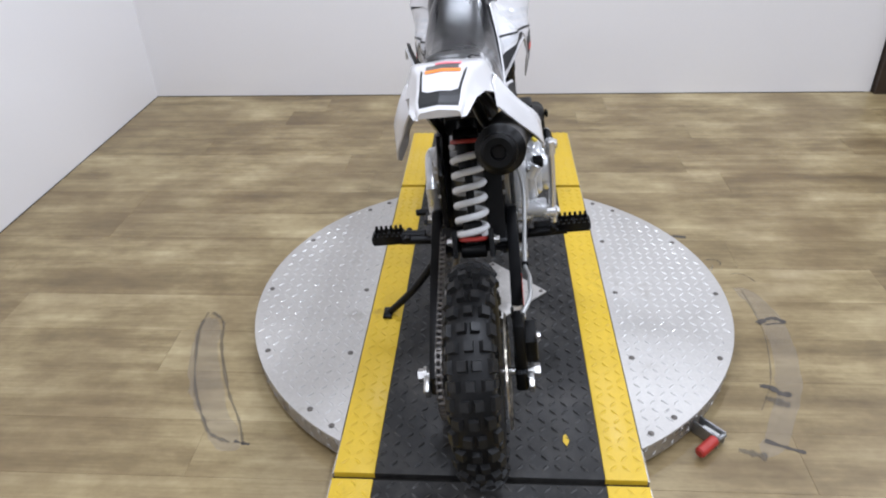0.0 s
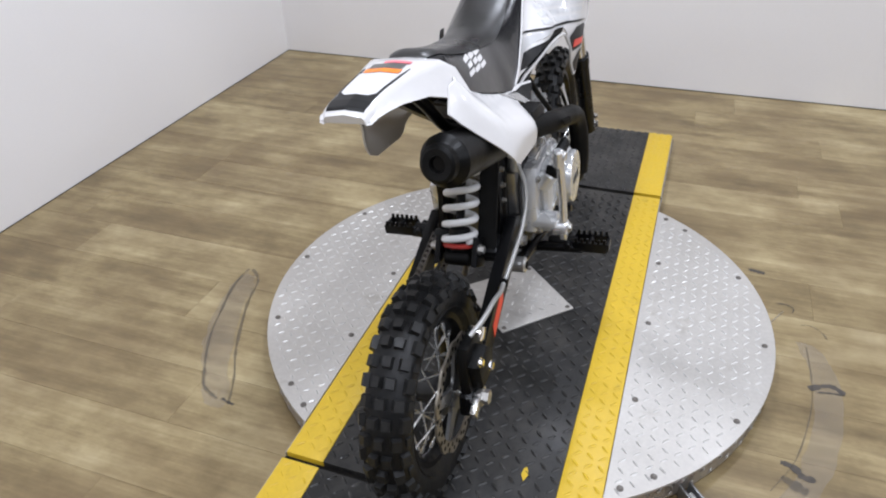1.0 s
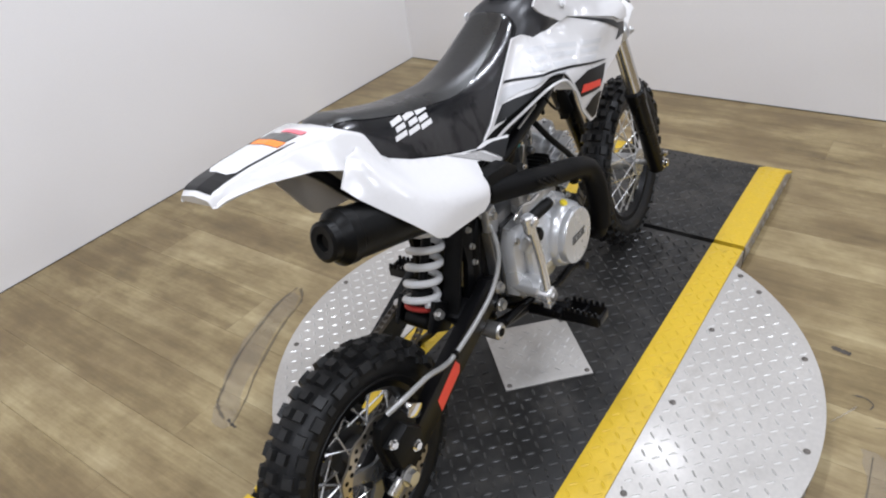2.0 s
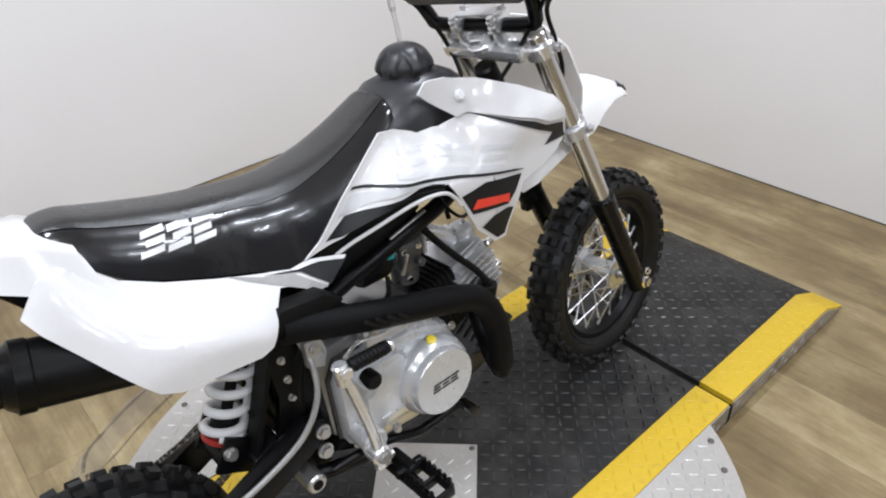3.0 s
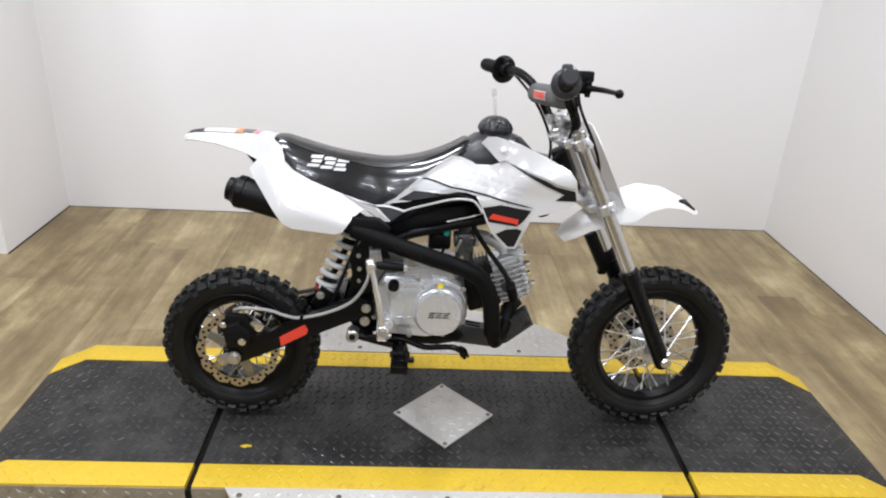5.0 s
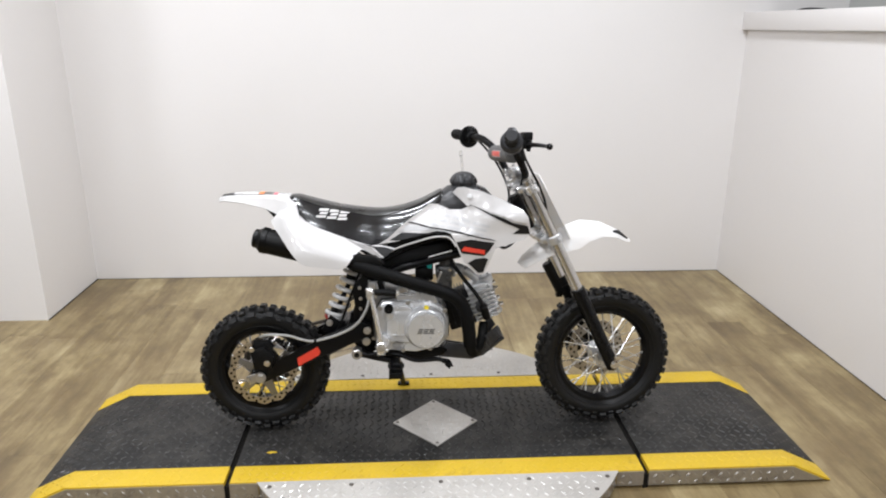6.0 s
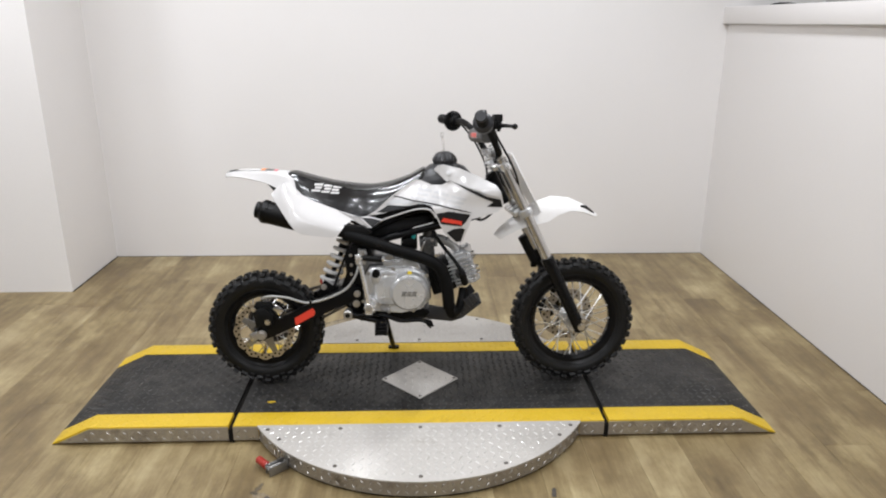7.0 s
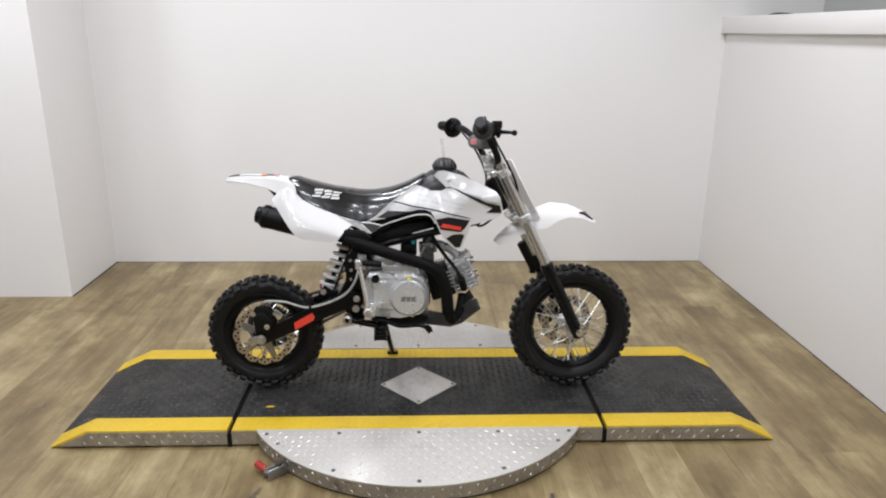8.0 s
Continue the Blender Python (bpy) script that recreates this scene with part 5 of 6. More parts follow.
# ---- white bodywork ----
PLATE = [(-0.446, 0.694), (-0.472, 0.664), (-0.462, 0.646), (-0.390, 0.555), (-0.369, 0.544), (-0.275, 0.534), (-0.258, 0.539), (-0.236, 0.569), (-0.215, 0.582), (-0.190, 0.573), (-0.156, 0.556), (-0.118, 0.583),
         (-0.165, 0.592), (-0.190, 0.590), (-0.226, 0.600), (-0.280, 0.619), (-0.334, 0.640), (-0.375, 0.661), (-0.402, 0.686), (-0.424, 0.700)]
SHROUD = [(-0.168, 0.588), (-0.142, 0.603), (-0.096, 0.645), (-0.018, 0.703), (0.0055, 0.7025), (0.0315, 0.6915), (0.0565, 0.6867), (0.0735, 0.6870), (0.0885, 0.6970), (0.1065, 0.7045), (0.1105, 0.7245), (0.0985, 0.7390), (0.1050, 0.7480), (0.133, 0.7415), (0.190, 0.719), (0.244, 0.692), (0.258, 0.674), (0.268, 0.634), (0.264, 0.622), (0.248, 0.608), (0.200, 0.594),
          (0.167, 0.586), (0.136, 0.506), (0.114, 0.506), (0.080, 0.540), (0.066, 0.566), (0.050, 0.606), (0.040, 0.625), (0.0, 0.632), (-0.07, 0.615), (-0.112, 0.597)]


def rim_at(x):
    """Height and half width of the edge where the bodywork meets the seat and the tail."""
    rows = [(-0.480, 0.690, 0.052), (-0.460, 0.698, 0.058), (-0.430, 0.704, 0.068)] + [(a, b, d + 0.002) for a, b, c, d in SEAT[2:]]
    if x <= rows[0][0]:
        return rows[0][1:]
    for (xa, za, wa), (xb, zb, wb) in zip(rows, rows[1:]):
        if x <= xb:
            t = (x - xa) / (xb - xa)
            return za + (zb - za) * t, wa + (wb - wa) * t
    return rows[-1][1:]


def plate_w(x, z):
    wide = 0.112 + 0.027 * sm(-z, -0.67, -0.56) - 0.036 * sm(x, -0.27, -0.13) - 0.030 * sm(-x, 0.39, 0.475)
    top, edge = rim_at(x)
    return edge + (wide - edge) * math.sin(math.pi / 2 * min(max((top - z) / 0.065, 0), 1))


def shroud_w(x, z):
    wide = 0.098 + 0.042 * sm(x, -0.12, 0.13)
    wide -= 0.050 * sm(z, 0.672, 0.765) * (1 - 0.35 * sm(x, 0.10, 0.25))
    wide -= 0.012 * sm(-z, -0.585, -0.51)
    wide += -0.006 * sm(x, 0.20, 0.27) + 0.006 * sm(z, 0.63, 0.675) * sm(x, 0.02, 0.12) * (1 - sm(z, 0.685, 0.71))
    top, edge = rim_at(x)
    wide -= max(wide - edge, 0) * sm(z, top - 0.055, top) * (1 - sm(x, -0.02, 0.045))
    tuck = 0.066 + 0.026 * sm(x, 0.06, 0.095)
    return wide - max(wide - tuck, 0) * sm(z, 0.618, 0.704) * sm(x, -0.03, 0.03) * (1 - sm(x, 0.070, 0.165))


def trim_w(x):
    return 0.076 + (shroud_w(x, 0.615) - 0.077) * sm(x, -0.16, -0.02)


def on_body(outline, surface_w, material, name, parent, lift, label="", s=1, thick=0.0005):
    rise = 0.005 if surface_w is shroud_w else 0.0
    low = 0.033 if rise and s > 0 else 0.0
    return part(name, panel([(x, z + rise - low * sm(z, 0.66, 0.74)) for x, z in outline], lambda x, z: s * (surface_w(x, z) + (1.4 if name == "pale_mark" else 1.9) * lift - (0.006 + 0.028 * sm(-z, -0.69, -0.56) if s > 0 and not rise else 0) - low * 0.8), thick, 0.009), material, parent, label, angle=50)


for s in (-1, 1):
    plate = on_body(PLATE, plate_w, WHITE, "side_panel", bike, 0.0, "white plastic side number panel", s, 0.003)
    # stripe painted grey where the glossy panel mirrors the floor
    on_body([(-0.268, 0.6165), (-0.247, 0.603), (-0.208, 0.581), (-0.168, 0.5575), (-0.154, 0.5575), (-0.1886, 0.5855), (-0.228, 0.5985)], plate_w, REFLECTION_GREY, "grey_stripe", plate, 0.0008, s=s)
    on_body([(-0.224, 0.5985), (-0.1835, 0.5885), (-0.1524, 0.5870), (-0.121, 0.5805), (-0.150, 0.5585), (-0.1805, 0.5850)], plate_w, GRAPHIC_BLACK, "black_graphic", plate, 0.0013, s=s)
    shroud = on_body(SHROUD, shroud_w, WHITE, "tank_shroud", bike, 0.0, "white plastic tank shroud with black and red stickers", s, 0.003)
    on_body([(-0.135, 0.600), (-0.100, 0.622), (0.0, 0.627), (0.038, 0.621), (-0.01, 0.626), (-0.07, 0.611), (-0.112, 0.599)], shroud_w, GRAPHIC_BLACK, "black_graphic", shroud, 0.0008, s=s)
    on_body([(-0.112, 0.622), (-0.085, 0.643), (-0.020, 0.640), (0.045, 0.629), (0.040, 0.627), (0.0, 0.6335), (-0.06, 0.630)], shroud_w, GRAPHIC_GREY, "grey_graphic", shroud, 0.0008, s=s)
    on_body([(-0.082, 0.650), (-0.079, 0.653), (0.06, 0.632), (0.150, 0.612), (0.169, 0.606), (0.150, 0.609), (0.06, 0.628)], shroud_w, GRAPHIC_BLACK, "pinstripe", shroud, 0.0011, s=s)
    on_body([(0.055, 0.602), (0.095, 0.611), (0.163, 0.601), (0.149, 0.578), (0.134, 0.563), (0.070, 0.570)], shroud_w, GRAPHIC_BLACK, "black_graphic", shroud, 0.0008, s=s)
    on_body([(0.069, 0.578), (0.078, 0.5905), (0.136, 0.580), (0.135, 0.566), (0.126, 0.570)], shroud_w, RED, "red_sticker", shroud, 0.0014, s=s)
    on_body([(0.134, 0.557), (0.109, 0.554), (0.088, 0.541), (0.118, 0.511), (0.133, 0.512), (0.146, 0.553)], shroud_w, GRAPHIC_BLACK, "black_graphic", shroud, 0.0008, s=s)
    on_body([(0.102, 0.7035), (0.190, 0.671), (0.2145, 0.658), (0.258, 0.648), (0.2645, 0.624), (0.215, 0.626), (0.234, 0.640), (0.191, 0.659)], shroud_w, GRAPHIC_BLACK, "black_graphic", shroud, 0.0008, s=s)
    on_body([(0.049, 0.736), (0.062, 0.750), (0.082, 0.754), (0.133, 0.741), (0.190, 0.716), (0.242, 0.690), (0.255, 0.672), (0.259, 0.655), (0.214, 0.664), (0.189, 0.677), (0.100, 0.7045), (0.0885, 0.7000)], shroud_w, WHITE, "upper_wing", shroud, 0.0027, "raised upper wing of the shroud", s, 0.004)
    for k in range(3):
        x0 = -0.016 + 0.054 * k
        for j in range(3):
            z0 = 0.650 + 0.0120 * j - 0.0105 * k
            sk = 0.009 * (j - 1)
            on_body([(x0 + sk, z0), (x0 + 0.046 + sk, z0 - 0.009), (x0 + 0.050 + sk, z0 - 0.002), (x0 + 0.004 + sk, z0 + 0.007)], shroud_w, GRAPHIC_PALE, "pale_mark", shroud, 0.0005, s=s)
    wscrew = shroud_w(0.098, 0.735)
    bm = hexbolt(bmesh.new(), (0.095, s * (wscrew + 0.006), 0.729), (0, s, 0.3), 0.006, 0.005)
    bm.verts.ensure_lookup_table()
    bmesh.ops.translate(bm, verts=bm.verts, vec=(0, 0, -0.016 if s > 0 else 0.004))
    part("panel_screw", bm, SPRING, shroud, "pale screw head")
    bm = tube(bmesh.new(), [(x, s * trim_w(x), z) for x, z in ((-0.158, 0.552), (-0.118, 0.578), (-0.06, 0.602), (-0.01, 0.619), (0.028, 0.621), (0.044, 0.611), (0.055, 0.594))], 0.0028, 8, 5)
    part("trim_strip", bm, WHITE, bike, "white plastic trim strip")
    bm = panel([(-0.156, 0.554), (-0.118, 0.578), (-0.06, 0.602), (-0.01, 0.619), (0.028, 0.622), (0.042, 0.632), (0.0, 0.640), (-0.07, 0.622), (-0.112, 0.604), (-0.140, 0.592)], lambda x, z: s * (trim_w(x) - 0.003), 0.003, 0.02)
    part("side_inner_cover", bm, MATT_BLACK, bike)

# tail fender: a shallow channel that tapers to the rear
bm = bmesh.new()
TAIL = [(-0.626, 0.7225, 0.009, 0.032), (-0.616, 0.7285, 0.011, 0.036), (-0.600, 0.7310, 0.014, 0.038), (-0.560, 0.7335, 0.022, 0.040), (-0.500, 0.733, 0.036, 0.046), (-0.460, 0.730, 0.052, 0.056), (-0.430, 0.726, 0.058, 0.066), (-0.400, 0.708, 0.046, 0.072)]
rows = []
for x, z, drop, half in TAIL:
    flare = 1.0 + 0.26 * drop / half * (1 - 0.5 * sm(x, -0.47, -0.40))
    rows.append([(x + 0.25 * drop, -half * flare, z - drop), (x + 0.06 * drop, -half * (0.86 + 0.18 * (flare - 1.0)), z - 0.010), (x, -half * 0.84, z - 0.003), (x, -half * 0.74, z), (x, 0, z + 0.003),
                 (x, half * 0.74, z), (x, half * 0.84, z - 0.003), (x + 0.06 * drop, half * (0.86 + 0.18 * (flare - 1.0)), z - 0.010), (x + 0.25 * drop, half * flare, z - drop)])
rows.insert(0, [(x + 0.003, w * 0.97, rows[0][0][2]) for x, w, z in rows[0]])
outer = [[bm.verts.new(p) for p in r] for r in rows]
ring_faces(bm, outer, closed=False)
thicken(bm, 0.003, (0, 0, 1))
tail = part("rear_fender", bm, WHITE, bike, "white plastic rear fender with a printed label on top", angle=50)


def tail_top(x, w):
    """Height of the fender's upper face."""
    for (xa, za, _, ha), (xb, zb, _, hb) in zip(TAIL, TAIL[1:]):
        if xa <= x <= xb:
            t = (x - xa) / (xb - xa)
            half = ha + (hb - ha) * t
            return za + (zb - za) * t + 0.003 * max(0.0, 1 - abs(w) / (half * 0.74))
    return TAIL[0][1]


def tail_sticker(name, stations, material, lift):
    """A thin print on the fender: rows of (x, one side, other side)."""
    bm = bmesh.new()
    rings = []
    for (xa, la, ra), (xb, lb, rb) in zip(stations, stations[1:]):
        for k in range(5):
            t = k / 4
            x, l, r = xa + (xb - xa) * t, la + (lb - la) * t, ra + (rb - ra) * t
            rings.append([bm.verts.new((x, 0.70 * (l + (r - l) * q / 8), tail_top(x, 0.70 * (l + (r - l) * q / 8)) + lift)) for q in range(9)])
    ring_faces(bm, rings, closed=False)
    bmesh.ops.remove_doubles(bm, verts=bm.verts, dist=1e-5)
    thicken(bm, 0.0005, (0, 0, 1))
    return part(name, bm, material, tail, flat=True)


tail_sticker("label_black", [(-0.620, -0.036, 0.036), (-0.608, -0.0385, 0.0385), (-0.572, -0.0395, 0.0395)], GRAPHIC_BLACK, 0.0008)
tail_sticker("label_white", [(-0.586, -0.022, 0.022), (-0.578, -0.034, 0.034), (-0.514, -0.041, 0.041)], WHITE, 0.0014)
for s in (-1, 1):
    tail_sticker("edge_line", [(-0.575, s * 0.0345, s * 0.0395), (-0.510, s * 0.0415, s * 0.0460), (-0.490, s * 0.0450, s * 0.0470)], GRAPHIC_BLACK, 0.0009)
tail_sticker("label_orange", [(-0.512, -0.035, 0.036), (-0.498, -0.036, 0.037)], ORANGE, 0.0018)
tail_sticker("label_grey", [(-0.497, -0.030, 0.036), (-0.474, -0.030, 0.038)], GRAPHIC_DARK, 0.0018)
tail_sticker("label_pink", [(-0.470, -0.034, 0.020), (-0.460, -0.034, 0.020)], PINK, 0.0018)

bm = panel([(-0.37, 0.690), (-0.24, 0.615), (-0.20, 0.560), (-0.28, 0.575), (-0.36, 0.630)], lambda x, z: 0.028, 0.056)
part("inner_fender", bm, MATT_BLACK, bike, "black inner fender under the seat")
bm = slab(bmesh.new(), [(-0.222, 0.505), (-0.228, 0.505), (-0.300, 0.318), (-0.294, 0.312)], -0.062, -0.028, 0.001)
part("splash_guard", bm, MATT_BLACK, bike, "flat black splash guard beside the shock absorber")
bm = tube(bmesh.new(), [(-0.505, -0.022, 0.712), (-0.470, -0.034, 0.680), (-0.425, -0.046, 0.625), (-0.370, -0.050, 0.600)], 0.0085, 10, 4)
part("fender_strut", bm, BLACK, bike, "black tube that carries the rear fender")

# ---- front end ----
def leg(p0, p1, w, r, bev=0.002, n=20):
    return cyl(bmesh.new(), (p0.x, w, p0.z), (p1.x, w, p1.z), r, n, bev)


def along(t):
    return FORK_TOP + AXIS * t


FORK_LONG = (FORK_FOOT - FORK_TOP).length
for s in (-1, 1):
    w = s * 0.086
    front(part("fork_tube", leg(along(-0.022), along(0.372), w, 0.0165), FORK_ALU, bike, "satin chrome fork tube"))
    bm = leg(along(0.345), along(FORK_LONG + 0.020), w, 0.0205, 0.004)
    cyl(bm, along(0.340) + Vector((0, w, 0)), along(0.372) + Vector((0, w, 0)), 0.0225, 20, 0.003)
    front(part("fork_slider", bm, BLACK, bike, "black lower fork leg"))
    bm = hexbolt(bmesh.new(), along(-0.022) + Vector((0, w, 0)), -AXIS, 0.011, 0.009)
    front(part("fork_cap", bm, BOLT, bike))
    bolts("axle_nut", bike, [((FRONT.x + 0.004, s * 0.104, FRONT.z), (0, s, 0), 0.010, 0.011), ((FRONT.x + 0.010, s * 0.104, FRONT.z + 0.022), (0, s, 0), 0.006, 0.009)], CHROME, front)
bm = cyl(bmesh.new(), (FRONT.x, -0.1, FRONT.z), (FRONT.x, 0.1, FRONT.z), 0.007)
front(part("front_axle", bm, BOLT, bike))
bm = cyl(bmesh.new(), along(0.29) + Vector((-0.024, 0.086, 0)), along(0.40) + Vector((-0.020, 0.086, 0)), 0.019, 16, 0.004)
block(bm, along(0.40) + Vector((-0.030, 0.086, 0)), (0.020, 0.020, 0.030), None, 0.003)
front(part("hose_guard", bm, MATT_BLACK, bike, "black hose guard on the fork"))
bm = block(bmesh.new(), (FRONT.x - 0.078, 0.070, FRONT.z + 0.020), (0.046, 0.030, 0.070), pose(0, 0, 0, 0, -20), 0.007)
front(part("front_caliper", bm, MATT_BLACK, bike, "black front brake caliper"))
tilt_fork = pose(0, 0, 0, 0, math.degrees(math.atan2(AXIS.x, -AXIS.z)) * -1)


def clamp_mesh(t, tall):
    bm = bmesh.new()
    c = along(t)
    for s in (-1, 1):
        cyl(bm, c + Vector((0, s * 0.086, 0)) - AXIS * tall / 2, c + Vector((0, s * 0.086, 0)) + AXIS * tall / 2, 0.0235, 20, 0.003)
        hexbolt(bm, c + Vector((0.010, s * 0.110, 0)), (0.4, s, 0), 0.006, 0.008)
    block(bm, c + Vector((-0.020, 0, 0)), (0.042, 0.160, tall * 0.85), tilt_fork, 0.006)
    return bm


front(part("upper_clamp", clamp_mesh(0.006, 0.026), POLISHED, bike, "polished upper fork clamp"))
front(part("lower_clamp", clamp_mesh(0.172, 0.026), CAST, bike, "cast lower fork clamp"))
# bar risers: two tall plates with split caps and a top bridge
UP, FORE = -AXIS, Vector((-AXIS.z, 0, AXIS.x))


def riser_point(u, v):
    p = Vector((0.243, 0, 0.784)) + UP * u + FORE * v
    return p.x, p.z


bm = bmesh.new()
for s in (-1, 1):
    w0, w1 = s * 0.030, s * 0.044
    slab(bm, [riser_point(u, v) for u, v in ((-0.042, -0.020), (-0.002, -0.016), (-0.002, 0.017), (-0.042, 0.014))], w0, w1, 0.002)
    slab(bm, [riser_point(u, v) for u, v in ((0.001, -0.022), (0.012, -0.024), (0.021, -0.010), (0.021, 0.010), (0.010, 0.019), (0.001, 0.018))], w0 - s * 0.001, w1 + s * 0.001, 0.003)
    for v in (-0.017, 0.014):
        x, z = riser_point(0.017, v)
        hexbolt(bm, Vector((x, s * 0.037, z)), UP, 0.0058, 0.009)
    x, z = riser_point(-0.044, -0.004)
    cyl(bm, Vector((x, s * 0.037, z)), Vector((x, s * 0.037, z)) + UP * 0.012, 0.0135, 18, 0.002)
x, z = riser_point(0.0205, 0.003)
block(bm, (x, 0, z), (0.024, 0.070, 0.005), tilt_fork, 0.0015)
cyl(bm, HEAD_TOP - AXIS * 0.020, HEAD_TOP + AXIS * 0.004, 0.017, 6, 0.002)
cyl(bm, HEAD_TOP - AXIS * 0.008, HEAD_TOP + AXIS * 0.004, 0.023, 20, 0.002)
barred(part("bar_riser", bm, POLISHED, bike, "polished handlebar risers with bolted caps"))

BAR = [(0.128, 0.348, 0.906), (0.158, 0.240, 0.895), (0.176, 0.185, 0.893), (0.197, 0.136, 0.872), (0.214, 0.114, 0.846), (0.238, 0.103, 0.800), (0.243, 0.088, 0.785), (0.243, 0.0, 0.784)]
BAR = BAR + [(x + 0.004 * sm(w, 0.11, 0.18), -w, z - 0.019 * sm(w, 0.11, 0.18) + 0.010 * max(w - 0.21, 0) / 0.138) for x, w, z in BAR[-2::-1]]
handlebar = barred(part("handlebar", tube(bmesh.new(), BAR, 0.0110, 12, 5), BLACK, bike, "black braced handlebar"))
bm = cyl(bmesh.new(), (0.211, -0.116, 0.848), (0.211, 0.114, 0.848), 0.0065, 10)
part("crossbar", bm, BLACK, handlebar)
bm = cyl(bmesh.new(), (0.206, -0.108, 0.846), (0.206, 0.104, 0.846), 0.0245, 22, 0.005)
pad = part("bar_pad", bm, PAD, handlebar, "dark grey foam crossbar pad with a red sticker")
bm = bmesh.new()
for mat_bm, half_w, spread, lift in ((bm, 0.046, 0.40, 0.0252),):
    rings = []
    for k in range(7):
        a = math.pi * 1.0 + spread * (k / 6 - 0.5) * 2
        rings.append([mat_bm.verts.new((0.206 + lift * math.cos(a), w, 0.846 + lift * math.sin(a))) for w in (-half_w, half_w)])
    ring_faces(mat_bm, rings, closed=False)
    thicken(mat_bm, 0.0004, (-1, 0, 0))
part("sticker_edge", bm, WHITE, pad)
bm = bmesh.new()
rings = []
for k in range(7):
    a = math.pi * 1.0 + 0.30 * (k / 6 - 0.5) * 2
    rings.append([bm.verts.new((0.206 + 0.0259 * math.cos(a), w, 0.846 + 0.0259 * math.sin(a))) for w in (-0.043, 0.043)])
ring_faces(bm, rings, closed=False)
thicken(bm, 0.0004, (-1, 0, 0))
part("red_sticker", bm, RED, pad, "red maker's sticker")


def bar_at(t):
    """A point on the straight outer bar: t metres from its end."""
    a, b = Vector(BAR[0]), Vector(BAR[1])
    return a + (b - a).normalized() * t


def right_at(t):
    """A point on the throttle side of the bar: t metres from its end."""
    a, b = Vector(BAR[-1]), Vector(BAR[-2])
    return a + (b - a).normalized() * t


bm = cyl(bmesh.new(), bar_at(-0.004), bar_at(0.100), 0.0165, 16, 0.003)
cyl(bm, bar_at(0.098), bar_at(0.106), 0.036, 24, 0.003)
cyl(bm, bar_at(0.104), bar_at(0.128), 0.020, 18, 0.004)
grip = part("grip", bm, MATT_BLACK, handlebar, "black ribbed rubber grip")
for k in range(9):
    part("grip_ring", cyl(bmesh.new(), bar_at(0.010 + 0.010 * k), bar_at(0.014 + 0.010 * k), 0.0178, 16, 0.001), MATT_BLACK, grip)
bm = block(bmesh.new(), bar_at(0.116) + Vector((0, 0, 0.020)), (0.024, 0.020, 0.022), None, 0.004)
part("stop_switch", bm, BLACK, handlebar)
bm = cyl(bmesh.new(), right_at(-0.012), right_at(0.082), 0.0168, 20, 0.003)
throttle_grip = part("throttle_grip", bm, HOUSING, handlebar, "dark ribbed throttle grip")
for k in range(8):
    part("grip_ring", cyl(bmesh.new(), right_at(-0.004 + 0.010 * k), right_at(0.0 + 0.010 * k), 0.0182, 18, 0.001), BLACK, throttle_grip)
bm = cyl(bmesh.new(), right_at(0.082), right_at(0.126), 0.0300, 28, 0.008)
cyl(bm, right_at(0.077), right_at(0.084), 0.025, 26, 0.003)
block(bm, right_at(0.100) + Vector((0.000, 0, 0.028)), (0.020, 0.024, 0.022), None, 0.006)
part("throttle_housing", bm, HOUSING, handlebar, "round dark grey throttle housing")
bm = block(bmesh.new(), right_at(0.130) + Vector((0.030, 0, 0.0)), (0.046, 0.028, 0.026), None, 0.005)
block(bm, right_at(0.138) + Vector((0.040, -0.002, 0.022)), (0.026, 0.040, 0.022), None, 0.004)
for k in range(3):
    block(bm, right_at(0.112) + Vector((0.046, 0, -0.018 + 0.012 * k)), (0.010, 0.010, 0.008), None, 0.002)
part("brake_master", bm, MATT_BLACK, handlebar, "black front brake master cylinder")
tip = Vector((0.228, -0.352, 0.870))
root = right_at(0.112) + Vector((0.046, 0, -0.004))
bm = tube(bmesh.new(), [root, root + (tip - root) * 0.30 + Vector((0.010, 0, 0)), root + (tip - root) * 0.7 + Vector((0.006, 0, 0)), tip], (0.0062, 0.0042), 8, 4)
bmesh.ops.create_uvsphere(bm, u_segments=10, v_segments=8, radius=0.0085, matrix=Matrix.Translation(tip))
part("brake_lever", bm, BLACK, handlebar, "black brake lever with a ball end")
for way, r in (([right_at(0.145) + Vector((0.040, 0, 0.0)), (0.235, -0.15, 0.840), (0.262, -0.108, 0.805), (0.292, -0.098, 0.752), (0.312, -0.092, 0.700), (0.325, -0.06, 0.63), (0.345, 0.03, 0.56)], 0.0036),
               ([right_at(0.100) + Vector((0.0, 0, 0.030)), (0.200, -0.19, 0.880), (0.235, -0.13, 0.83), (0.240, -0.06, 0.74), (0.200, -0.03, 0.68)], 0.0034),
               ([bar_at(0.118) + Vector((0.006, 0, -0.012)), (0.200, 0.10, 0.82), (0.235, 0.06, 0.73), (0.22, 0.03, 0.66)], 0.0036)):
    front(part("control_cable", tube(bmesh.new(), way, r, 7, 5), MATT_BLACK, bike, "thin black control cable"))
bm = tube(bmesh.new(), [(0.240, -0.035, 0.655), (0.205, -0.060, 0.640), (0.175, -0.070, 0.600), (0.200, -0.068, 0.575), (0.235, -0.05, 0.590), (0.262, -0.03, 0.620)], 0.0040, 8, 5)
block(bm, (0.178, -0.066, 0.585), (0.050, 0.016, 0.020), pose(0, 0, 0, 0, -15), 0.004)
